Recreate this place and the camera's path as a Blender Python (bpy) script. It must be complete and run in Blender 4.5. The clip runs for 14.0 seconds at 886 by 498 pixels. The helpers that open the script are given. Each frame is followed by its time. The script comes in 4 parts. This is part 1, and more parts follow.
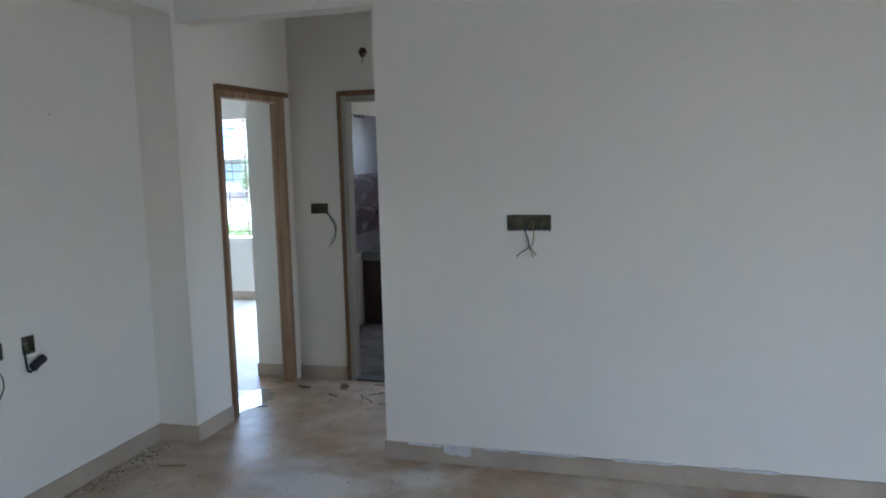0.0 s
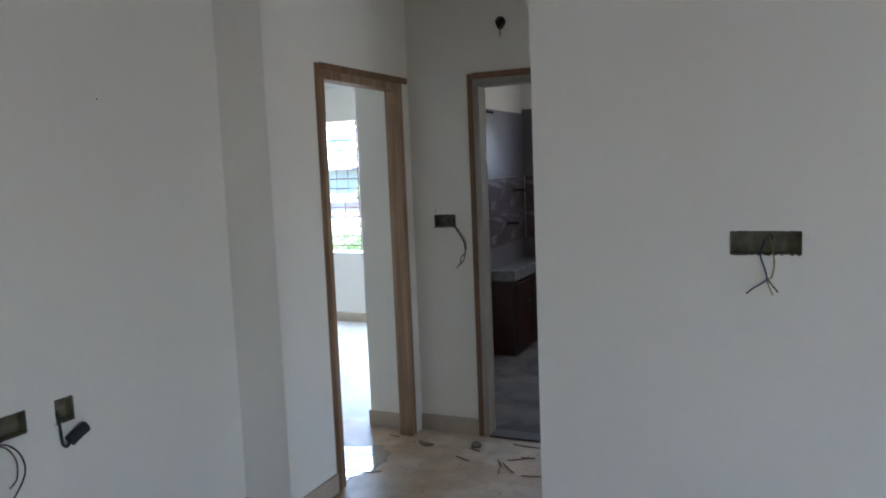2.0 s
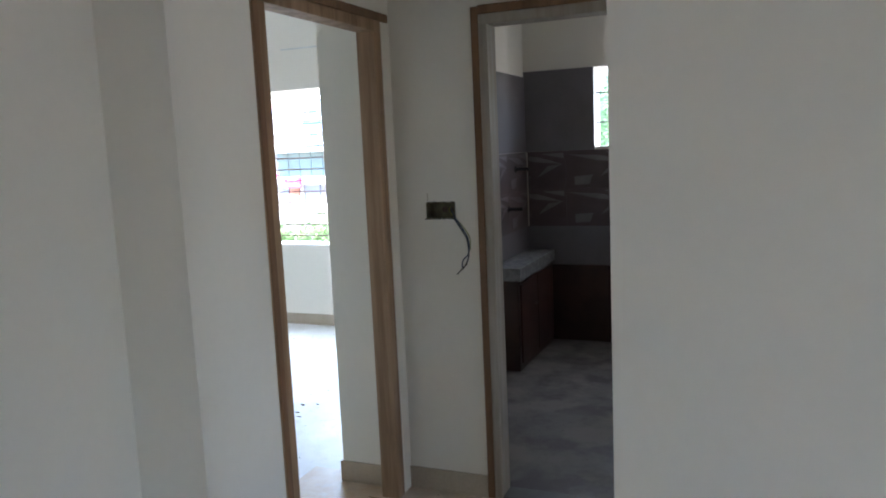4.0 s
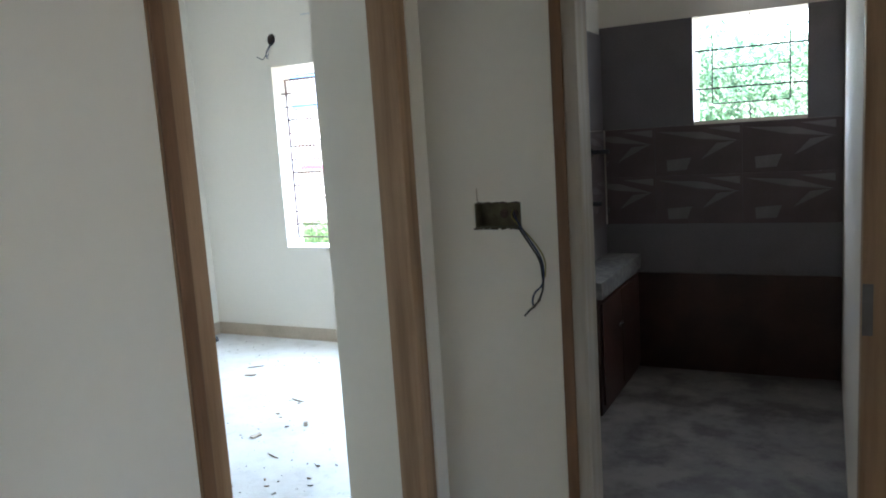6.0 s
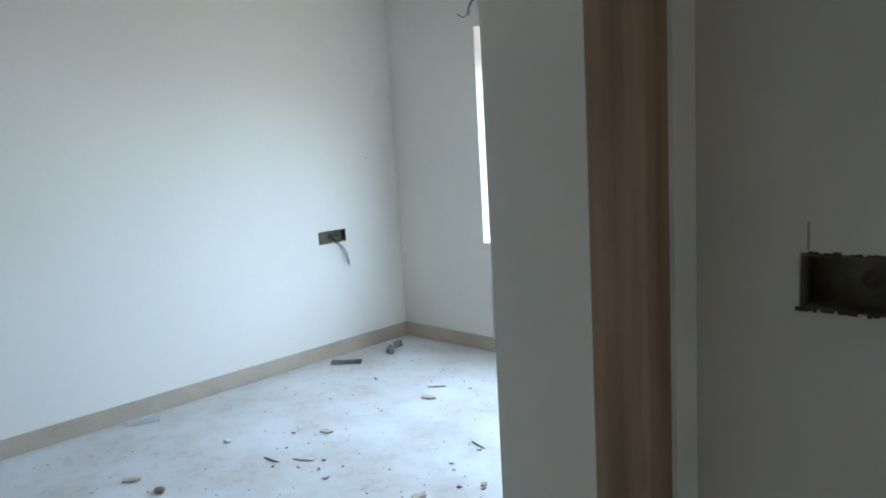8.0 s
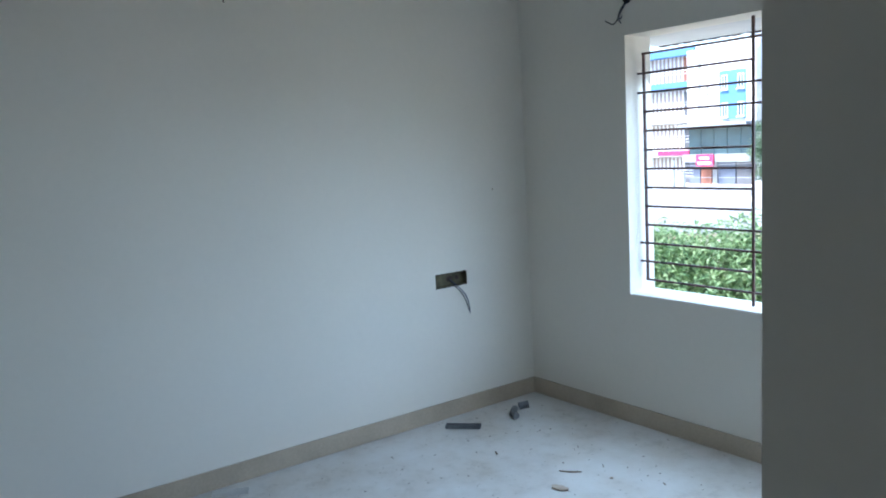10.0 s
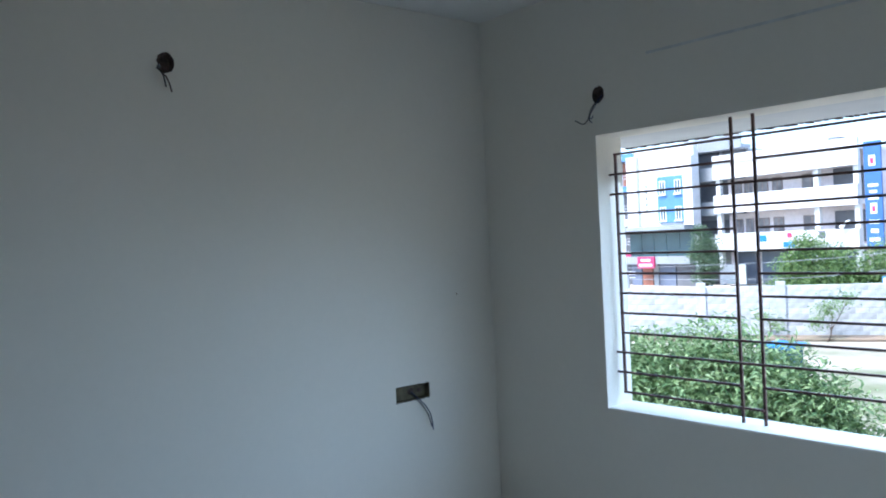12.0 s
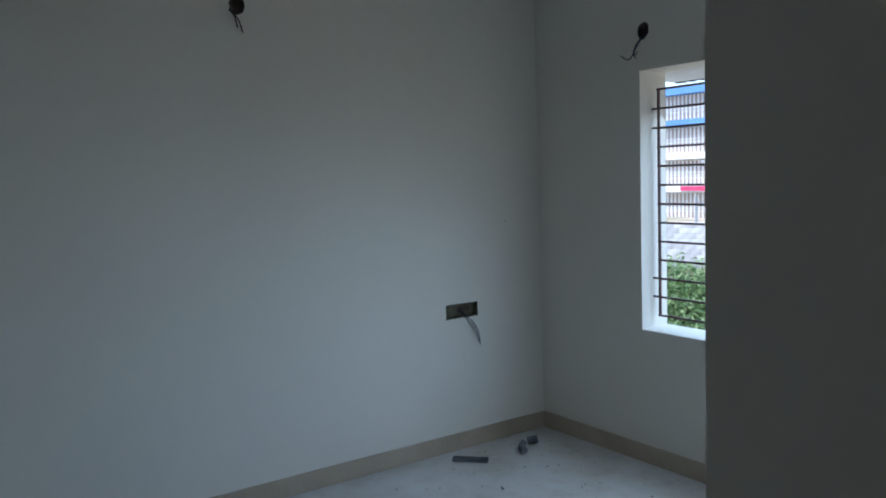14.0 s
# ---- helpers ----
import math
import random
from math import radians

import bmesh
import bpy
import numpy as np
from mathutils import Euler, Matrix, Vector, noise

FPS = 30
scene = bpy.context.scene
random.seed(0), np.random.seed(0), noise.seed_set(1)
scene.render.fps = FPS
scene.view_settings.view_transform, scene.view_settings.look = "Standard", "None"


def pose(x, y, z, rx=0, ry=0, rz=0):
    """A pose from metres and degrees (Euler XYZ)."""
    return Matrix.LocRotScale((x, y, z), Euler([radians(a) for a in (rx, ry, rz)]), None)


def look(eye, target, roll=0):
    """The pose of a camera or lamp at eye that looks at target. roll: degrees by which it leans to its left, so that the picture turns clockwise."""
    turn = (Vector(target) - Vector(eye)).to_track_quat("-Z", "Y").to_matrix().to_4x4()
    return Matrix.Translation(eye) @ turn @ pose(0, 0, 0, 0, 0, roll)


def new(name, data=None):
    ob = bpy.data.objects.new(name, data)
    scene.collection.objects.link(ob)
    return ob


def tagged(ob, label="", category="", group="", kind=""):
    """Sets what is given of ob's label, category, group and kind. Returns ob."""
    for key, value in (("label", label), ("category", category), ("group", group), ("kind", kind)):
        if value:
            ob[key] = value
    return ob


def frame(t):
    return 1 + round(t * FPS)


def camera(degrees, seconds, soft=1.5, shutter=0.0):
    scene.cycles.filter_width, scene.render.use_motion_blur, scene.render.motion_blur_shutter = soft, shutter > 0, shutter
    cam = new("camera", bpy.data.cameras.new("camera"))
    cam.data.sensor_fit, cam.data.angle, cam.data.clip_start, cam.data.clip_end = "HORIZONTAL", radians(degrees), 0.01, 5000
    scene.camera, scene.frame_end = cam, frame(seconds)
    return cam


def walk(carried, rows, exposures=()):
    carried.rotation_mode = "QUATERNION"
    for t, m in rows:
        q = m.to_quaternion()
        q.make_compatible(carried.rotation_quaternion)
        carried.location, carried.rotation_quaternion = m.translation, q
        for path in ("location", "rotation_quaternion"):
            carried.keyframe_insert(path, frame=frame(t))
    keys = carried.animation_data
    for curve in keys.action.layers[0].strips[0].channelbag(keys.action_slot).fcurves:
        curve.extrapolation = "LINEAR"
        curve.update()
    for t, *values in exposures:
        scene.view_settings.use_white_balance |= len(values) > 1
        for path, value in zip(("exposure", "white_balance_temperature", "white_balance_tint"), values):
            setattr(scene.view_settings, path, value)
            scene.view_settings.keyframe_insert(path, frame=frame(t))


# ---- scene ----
cam = camera(60.3, 14.0, 1.9)
PATH = [
    (0, (-0.153, -0.507, 1.658), (-0.706, 1.399, 1.409), -1.4),
    (0.5, (-0.247, -0.27, 1.654), (-0.894, 1.605, 1.398), -1.4),
    (1, (-0.443, -0.009, 1.64), (-1.169, 1.838, 1.394), -1.6),
    (1.5, (-0.597, 0.226, 1.615), (-1.371, 2.055, 1.382), -1.8),
    (2, (-0.726, 0.529, 1.6), (-1.553, 2.337, 1.384), -2.3),
    (2.5, (-0.866, 0.749, 1.597), (-1.708, 2.549, 1.365), -2.7),
    (3, (-1.043, 1.025, 1.588), (-1.835, 2.844, 1.331), -2.4),
    (3.2, (-1.092, 1.128, 1.584), (-1.862, 2.955, 1.322), -2.5),
    (5.5, (-1.646, 2.421, 1.502), (-2.457, 4.229, 1.229), -3.8),
    (6, (-1.758, 2.664, 1.502), (-2.656, 4.428, 1.213), -3.7),
    (6.5, (-1.914, 2.911, 1.503), (-2.896, 4.626, 1.198), -3.9),
    (7, (-2.063, 3.166, 1.488), (-3.119, 4.837, 1.18), -3.9),
    (7.5, (-2.174, 3.424, 1.499), (-3.373, 4.994, 1.188), -3.5),
    (8, (-2.313, 3.603, 1.498), (-3.67, 5.037, 1.182), -3.4),
    (8.5, (-2.497, 3.79, 1.586), (-3.954, 5.115, 1.237), -3.2),
    (8.7, (-2.538, 3.828, 1.596), (-4.033, 5.111, 1.25), -3.1),
    (10.8, (-3.062, 4.22, 1.608), (-4.651, 5.409, 1.359), -3),
    (11, (-3.106, 4.223, 1.604), (-4.664, 5.458, 1.392), -2.9),
    (11.5, (-3.144, 4.234, 1.608), (-4.669, 5.523, 1.502), -3),
    (12, (-3.158, 4.239, 1.616), (-4.657, 5.563, 1.594), -2.8),
    (12.5, (-3.169, 4.225, 1.647), (-4.644, 5.576, 1.633), -2.6),
    (13, (-3.142, 4.207, 1.652), (-4.623, 5.544, 1.508), -2.4),
    (13.5, (-2.963, 4.225, 1.582), (-4.513, 5.481, 1.438), -2.2),
    (13.7, (-2.912, 4.207, 1.601), (-4.487, 5.429, 1.434), -2),
    (14, (-2.825, 4.159, 1.608), (-4.445, 5.314, 1.412), -2.1),
]
walk(cam, [(t, look(eye, target, roll)) for t, eye, target, roll in PATH], [(0, 3.97, 5450, 12), (3.2, 3.97, 5700, 13), (5.3, 4.0, 5850, 10), (6.5, 3.97, 5850, 9), (7.5, 3.6, 5650, 9), (8.7, 2.82, 5500, 8), (10.8, 2.2, 5350, 8), (12.5, 1.7, 5300, 8), (14, 1.45, 5450, 8)])

# ---- world and light ----
world = bpy.data.worlds.new("sky")
scene.world = world
world.use_nodes = True
wt = world.node_tree
sky = wt.nodes.new("ShaderNodeTexSky")
sky.sky_type = "NISHITA"
sky.sun_disc = False
sky.sun_elevation, sky.sun_rotation = radians(58), radians(200)
sky.air_density, sky.dust_density = 1.0, 2.0
wt.nodes["Background"].inputs["Strength"].default_value = 0.15
wt.links.new(sky.outputs[0], wt.nodes["Background"].inputs[0])

sun = new("sun", bpy.data.lights.new("sun", "SUN"))
sun.data.energy, sun.data.angle, sun.data.color = 2.0, radians(12), (1, 0.95, 0.88)
sun.matrix_basis = look((0, 0, 0), (0.2, 0.5, -0.85))


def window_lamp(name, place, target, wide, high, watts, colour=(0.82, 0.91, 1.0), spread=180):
    """The sky's light through an opening, seen or assumed."""
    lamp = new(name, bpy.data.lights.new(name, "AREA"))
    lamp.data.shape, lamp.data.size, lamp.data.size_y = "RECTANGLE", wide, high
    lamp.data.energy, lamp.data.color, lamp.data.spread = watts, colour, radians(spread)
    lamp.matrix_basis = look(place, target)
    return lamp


window_lamp("balcony_light", (3.12, -0.3, 0.62), (2.0, 0.9, -0.45), 1.4, 1.1, 1.7, (0.70, 0.87, 1.0), 125)
# Lamp in an unseen, assumed passage opening, added to brighten the door wall.
window_lamp("assumed_passage_window_light", (3.1, 4.0, 1.45), (1.2, 4.0, 0.6), 0.8, 1.1, 0.42, (1.0, 0.95, 0.86))
window_lamp("kitchen_window_light", (-2.15, 7.5, 1.8), (-2.15, 6.2, 0.7), 0.6, 0.55, 0.38, (0.98, 0.98, 0.94), 120)
window_lamp("bedroom_window_light", (-4.43, 7.66, 1.42), (-4.9, 6.4, 0.0), 2.1, 1.35, 6.3, (0.71, 0.87, 1.0), 125)


# ---- materials ----
def material(name, base, rough=0.6, second=None, scale=3.0, contrast=(0.4, 0.65), bump=0.1, bump_scale=60, metal=0.0,
             grain=None, per_object=0.0, spec=0.5, speckle=0.25):
    """A surface with large stains, fine grain and relief."""
    m = bpy.data.materials.new(name)
    m.use_nodes = True
    nt = m.node_tree
    b = nt.nodes["Principled BSDF"]
    b.inputs["Roughness"].default_value, b.inputs["Metallic"].default_value = rough, metal
    b.inputs["Specular IOR Level"].default_value = spec
    co = nt.nodes.new("ShaderNodeTexCoord")
    n1 = nt.nodes.new("ShaderNodeTexNoise")
    n1.inputs["Scale"].default_value, n1.inputs["Detail"].default_value = scale, 6
    ramp = nt.nodes.new("ShaderNodeMapRange")
    ramp.inputs[1].default_value, ramp.inputs[2].default_value = contrast
    mix = nt.nodes.new("ShaderNodeMix")
    mix.data_type = "RGBA"
    second = second or tuple(c * 0.85 for c in base)
    mix.inputs[6].default_value, mix.inputs[7].default_value = (*base, 1), (*second, 1)
    vec = co.outputs["Object"]
    if grain:
        mp = nt.nodes.new("ShaderNodeMapping")
        mp.inputs["Scale"].default_value = grain
        nt.links.new(vec, mp.inputs[0])
        vec = mp.outputs[0]
    nt.links.new(vec, n1.inputs["Vector"])
    nt.links.new(n1.outputs[0], ramp.inputs[0])
    nt.links.new(ramp.outputs[0], mix.inputs[0])
    out = mix.outputs[2]
    n2 = nt.nodes.new("ShaderNodeTexNoise")
    n2.inputs["Scale"].default_value, n2.inputs["Detail"].default_value = bump_scale, 4
    nt.links.new(vec, n2.inputs["Vector"])
    fine = nt.nodes.new("ShaderNodeMix")
    fine.data_type, fine.blend_type = "RGBA", "MULTIPLY"
    fine.inputs[0].default_value = speckle
    nt.links.new(out, fine.inputs[6])
    nt.links.new(n2.outputs[0], fine.inputs[7])
    out = fine.outputs[2]
    if per_object:
        info = nt.nodes.new("ShaderNodeObjectInfo")
        hsv = nt.nodes.new("ShaderNodeHueSaturation")
        mr = nt.nodes.new("ShaderNodeMapRange")
        mr.inputs[3].default_value, mr.inputs[4].default_value = 1 - per_object, 1 + per_object
        nt.links.new(info.outputs["Random"], mr.inputs[0])
        nt.links.new(mr.outputs[0], hsv.inputs["Value"])
        nt.links.new(out, hsv.inputs["Color"])
        out = hsv.outputs[0]
    nt.links.new(out, b.inputs["Base Color"])
    bp = nt.nodes.new("ShaderNodeBump")
    bp.inputs["Strength"].default_value, bp.inputs["Distance"].default_value = bump, 0.01
    nt.links.new(n2.outputs[0], bp.inputs["Height"])
    nt.links.new(bp.outputs[0], b.inputs["Normal"])
    return m


def floor_material(name, tile, dust, mud, dust_range, mud_range, gloss=0.26, dull=0.7, scale=1.2, spills=()):
    """Polished tile under patchy plaster dust and mud."""
    m = bpy.data.materials.new(name)
    m.use_nodes = True
    nt = m.node_tree
    b = nt.nodes["Principled BSDF"]
    co = nt.nodes.new("ShaderNodeTexCoord")

    def field(scale, low, high, detail=8, rough=0.6, shift=(0, 0, 0)):
        n = nt.nodes.new("ShaderNodeTexNoise")
        n.inputs["Scale"].default_value, n.inputs["Detail"].default_value, n.inputs["Roughness"].default_value = scale, detail, rough
        place = nt.nodes.new("ShaderNodeMapping")
        place.inputs["Location"].default_value = shift
        nt.links.new(co.outputs["Object"], place.inputs["Vector"])
        nt.links.new(place.outputs[0], n.inputs["Vector"])
        r = nt.nodes.new("ShaderNodeMapRange")
        r.inputs[1].default_value, r.inputs[2].default_value = low, high
        nt.links.new(n.outputs[0], r.inputs[0])
        return r.outputs[0]

    def blend(a, b_, f, kind="MIX"):
        x = nt.nodes.new("ShaderNodeMix")
        x.data_type, x.blend_type = "RGBA", kind
        for slot, v in ((0, f), (6, a), (7, b_)):
            if isinstance(v, tuple):
                x.inputs[slot].default_value = (*v, 1)
            elif isinstance(v, float):
                x.inputs[slot].default_value = v
            else:
                nt.links.new(v, x.inputs[slot])
        return x.outputs[2]

    dusty = field(scale, *dust_range, detail=5)
    for sx, sy, reach in spills:
        gap = nt.nodes.new("ShaderNodeVectorMath")
        gap.operation = "DISTANCE"
        gap.inputs[1].default_value = (sx, sy, 0)
        nt.links.new(co.outputs["Object"], gap.inputs[0])
        ragged = nt.nodes.new("ShaderNodeMath")
        ragged.operation, ragged.inputs[1].default_value = "MULTIPLY_ADD", 0.9 * reach
        nt.links.new(field(2.6, 0.3, 0.7, detail=6), ragged.inputs[0])
        nt.links.new(gap.outputs["Value"], ragged.inputs[2])
        edge = nt.nodes.new("ShaderNodeMapRange")
        edge.inputs[1].default_value, edge.inputs[2].default_value = 0.75 * reach, 1.45 * reach
        edge.inputs[3].default_value, edge.inputs[4].default_value = 1.0, 0.0
        nt.links.new(ragged.outputs[0], edge.inputs[0])
        most = nt.nodes.new("ShaderNodeMath")
        most.operation = "MAXIMUM"
        nt.links.new(dusty, most.inputs[0])
        nt.links.new(edge.outputs[0], most.inputs[1])
        dusty = most.outputs[0]
    muddy = field(1.1 * scale, *mud_range, detail=7, rough=0.62, shift=(0.8, -0.35, 0))
    speck = field(38, 0.68, 0.76, detail=2)
    trodden = field(5.5 * scale, 0.5, 0.68, detail=9, rough=0.72, shift=(2.1, 0.4, 0))
    c = blend(tile, mud, muddy)
    c = blend(c, tuple(0.55 * v + 0.25 * w for v, w in zip(mud, dust)), trodden)
    c = blend(c, dust, dusty)
    c = blend(c, tuple(v * 0.6 for v in mud), speck)
    nt.links.new(c, b.inputs["Base Color"])
    r = nt.nodes.new("ShaderNodeMapRange")
    r.inputs[3].default_value, r.inputs[4].default_value = gloss, dull
    nt.links.new(dusty, r.inputs[0])
    nt.links.new(r.outputs[0], b.inputs["Roughness"])
    bp = nt.nodes.new("ShaderNodeBump")
    bp.inputs["Strength"].default_value, bp.inputs["Distance"].default_value = 0.15, 0.004
    fine = field(90, 0.3, 0.7, detail=3)
    nt.links.new(fine, bp.inputs["Height"])
    nt.links.new(bp.outputs[0], b.inputs["Normal"])
    return m


def glowing(name, colour, strength):
    m = bpy.data.materials.new(name)
    m.use_nodes = True
    b = m.node_tree.nodes["Principled BSDF"]
    b.inputs["Base Color"].default_value = (*colour, 1)
    b.inputs["Emission Color"].default_value, b.inputs["Emission Strength"].default_value = (*colour, 1), strength
    return m


M_WALL = material("wall_paint", (0.85, 0.80, 0.715), 0.75, (0.82, 0.768, 0.68), 1.1, (0.3, 0.75), 0.06, 30, spec=0.25, speckle=0.04)
M_CEIL = material("ceiling_paint", (0.82, 0.79, 0.74), 0.8, (0.77, 0.74, 0.69), 1.1, (0.3, 0.75), 0.06, 30, spec=0.2, speckle=0.04)
M_FLOOR = floor_material("dusty_tile", (0.68, 0.59, 0.475), (0.82, 0.79, 0.75), (0.44, 0.295, 0.175), (0.55, 0.7), (0.38, 0.58), 0.42, 0.8, spills=((-1.85, 2.85, 0.42), (-1.3, 2.2, 0.5)))
M_FLOOR_BED = floor_material("bedroom_tile", (0.55, 0.51, 0.465), (0.67, 0.655, 0.635), (0.42, 0.36, 0.30), (0.36, 0.62), (0.52, 0.8), 0.3, 0.65, scale=2.4)
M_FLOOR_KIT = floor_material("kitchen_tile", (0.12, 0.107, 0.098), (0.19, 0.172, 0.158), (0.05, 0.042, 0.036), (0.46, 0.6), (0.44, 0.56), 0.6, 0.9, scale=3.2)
M_SKIRT = material("skirting_tile", (0.57, 0.475, 0.36), 0.4, (0.46, 0.375, 0.28), 4, (0.35, 0.7), 0.08, 80)
M_SMEAR = material("putty", (0.82, 0.81, 0.79), 0.8, (0.7, 0.69, 0.67), 8, (0.4, 0.7), 0.4, 40)
M_WOOD = material("raw_teak", (0.45, 0.285, 0.165), 0.6, (0.28, 0.165, 0.085), 3.5, (0.4, 0.6), 0.2, 40, grain=(6, 6, 0.35))
M_BEAD = material("stained_bead", (0.26, 0.135, 0.062), 0.5, (0.17, 0.085, 0.04), 6, (0.35, 0.68), 0.2, 40, grain=(6, 6, 0.35))
M_PRIMED = material("primed_wood", (0.50, 0.45, 0.38), 0.65, (0.40, 0.34, 0.27), 5, (0.35, 0.68), 0.15, 40, grain=(6, 6, 0.4))
M_GALV = material("dusty_steel_box", (0.21, 0.185, 0.11), 0.7, (0.11, 0.095, 0.06), 22, (0.35, 0.65), 0.4, 120, metal=0.2)
M_STRIKE = material("dull_steel", (0.20, 0.19, 0.19), 0.55, (0.15, 0.14, 0.14), 20, metal=0.4)
M_HOLE = material("raw_cement_and_hole_shade", (0.17, 0.12, 0.10), 0.95, (0.06, 0.045, 0.04), 30, (0.35, 0.65), 0.8, 90)
M_BLACK = material("black_plastic", (0.02, 0.02, 0.022), 0.5, (0.03, 0.03, 0.03), 20)
M_BLUE_WIRE = material("blue_wire", (0.03, 0.045, 0.12), 0.45, (0.04, 0.05, 0.1), 20)
M_BROWN_WIRE = material("brown_wire", (0.10, 0.05, 0.035), 0.45, (0.07, 0.04, 0.03), 20)
M_YELLOW_WIRE = material("yellow_wire", (0.35, 0.30, 0.06), 0.45, (0.28, 0.24, 0.05), 20)
M_BAR = material("red_oxide_bar", (0.15, 0.07, 0.06), 0.5, (0.085, 0.045, 0.04), 12, (0.35, 0.65), 0.3, 150)
M_GRANITE = material("grey_granite", (0.30, 0.30, 0.29), 0.25, (0.22, 0.22, 0.22), 30, (0.4, 0.6), 0.02, 200)
M_CABINET = material("dark_laminate", (0.075, 0.033, 0.026), 0.35, (0.04, 0.019, 0.015), 4, (0.35, 0.65), 0.05, 60)
M_TILE_PLAIN = material("grey_wall_tile", (0.215, 0.195, 0.205), 0.4, (0.17, 0.153, 0.162), 3, (0.35, 0.65), 0.03, 90)
M_TILE_DARK = material("dark_wall_tile", (0.125, 0.088, 0.086), 0.28, (0.085, 0.06, 0.06), 5, (0.35, 0.65), 0.03, 90, per_object=0.15)
M_TILE_LIGHT = material("tile_facet", (0.25, 0.218, 0.222), 0.3, (0.17, 0.142, 0.146), 5, (0.35, 0.65), 0.03, 90)
M_SILL = material("threshold_stone", (0.10, 0.095, 0.09), 0.4, (0.07, 0.065, 0.06), 15)
M_CHIP = material("wood_chip", (0.38, 0.28, 0.18), 0.8, (0.22, 0.155, 0.10), 25, (0.35, 0.65), 0.3, 90, per_object=0.4)
M_DARKCHIP = material("mud_flake", (0.26, 0.21, 0.16), 0.9, (0.17, 0.135, 0.1), 25, (0.35, 0.65), 0.5, 90, per_object=0.4)
M_PIPE = material("grey_pvc", (0.25, 0.26, 0.275), 0.5, (0.13, 0.135, 0.15), 18, (0.35, 0.65), 0.1, 80)
M_LUMP = material("plaster_lump", (0.62, 0.52, 0.42), 0.9, (0.45, 0.36, 0.28), 25, (0.35, 0.65), 0.6, 60)
M_WATER = material("spilled_water", (0.45, 0.4, 0.33), 0.02, (0.42, 0.37, 0.3), 3, bump=0.0, spec=0.9)
# outside
M_GROUND = material("sandy_ground", (0.46, 0.39, 0.315), 0.95, (0.15, 0.17, 0.075), 0.16, (0.46, 0.6), 0.5, 3)
M_BLOCK = material("cement_block", (0.58, 0.58, 0.575), 0.9, (0.44, 0.44, 0.435), 5, (0.35, 0.65), 0.5, 20, per_object=0.16)
M_MORTAR = material("mortar", (0.42, 0.415, 0.40), 0.95, (0.34, 0.335, 0.325), 2, (0.35, 0.65), 0.5, 20)
M_MUD = material("red_earth", (0.33, 0.24, 0.17), 0.95, (0.20, 0.17, 0.11), 1, (0.35, 0.65), 0.5, 8)
M_WHITE = material("white_facade", (0.80, 0.79, 0.78), 0.8, (0.70, 0.69, 0.68), 0.4, (0.35, 0.7), 0.1, 6)
# Balcony wall tone: shade behind the parapets put into a pinkish white.
M_ROSE = material("shade_tinted_render", (0.78, 0.70, 0.69), 0.8, (0.70, 0.62, 0.61), 0.4, (0.35, 0.7), 0.1, 6)
M_PANE = material("curtained_pane", (0.30, 0.28, 0.28), 0.3, (0.18, 0.17, 0.18), 1.5, (0.4, 0.6), 0.02, 2)
M_FRAME = material("brown_window_frame", (0.34, 0.27, 0.25), 0.6, (0.26, 0.20, 0.18), 3)
M_GREYF = material("grey_facade", (0.34, 0.35, 0.36), 0.8, (0.27, 0.28, 0.29), 0.4, (0.35, 0.7), 0.1, 6)
M_BLUEF = material("blue_facade", (0.12, 0.26, 0.52), 0.7, (0.10, 0.22, 0.46), 0.4, (0.35, 0.7), 0.1, 6)
M_CREAM = material("cream_facade", (0.66, 0.60, 0.50), 0.8, (0.58, 0.52, 0.43), 0.4, (0.35, 0.7), 0.1, 6)
M_LATTICE = material("lattice_brown", (0.42, 0.33, 0.29), 0.8, (0.34, 0.27, 0.24), 1, (0.35, 0.7), 0.1, 6)
M_BRICKRED = material("red_panel", (0.36, 0.15, 0.10), 0.8, (0.28, 0.12, 0.08), 1, (0.35, 0.7), 0.1, 6)
M_GLASS = material("dark_glazing", (0.075, 0.125, 0.14), 0.15, (0.05, 0.085, 0.10), 0.5, (0.4, 0.6), 0.02, 2)
# Shade of facade openings put into colour; also used for dark tanks and cloth.
M_DARK = material("opening_shade_and_dark_sheet", (0.17, 0.17, 0.18), 0.8, (0.12, 0.12, 0.13), 0.6)
# Slate of the shop shutters; darkens the shaded showroom fronts too.
M_SHUTTER = material("slate_shutter_and_shade", (0.17, 0.19, 0.25), 0.6, (0.13, 0.15, 0.2), 0.6)
M_BANNER = material("banner_blue", (0.06, 0.15, 0.38), 0.5, (0.05, 0.13, 0.33), 0.6, bump=0.02)
M_MAGENTA = material("sign_red", (0.52, 0.04, 0.13), 0.5, (0.45, 0.035, 0.11), 1, bump=0.02)
M_PAPER = material("sign_white", (0.8, 0.8, 0.8), 0.6, (0.74, 0.74, 0.74), 2, bump=0.02)
M_TANK = material("blue_sheet", (0.03, 0.22, 0.50), 0.5, (0.03, 0.17, 0.4), 2, bump=0.05)
M_TANKBODY = material("dull_blue_sheet", (0.06, 0.12, 0.19), 0.6, (0.05, 0.10, 0.16), 2, bump=0.05)
M_BARK = material("bark", (0.14, 0.10, 0.07), 0.9, (0.09, 0.065, 0.045), 8, (0.35, 0.65), 0.8, 20)


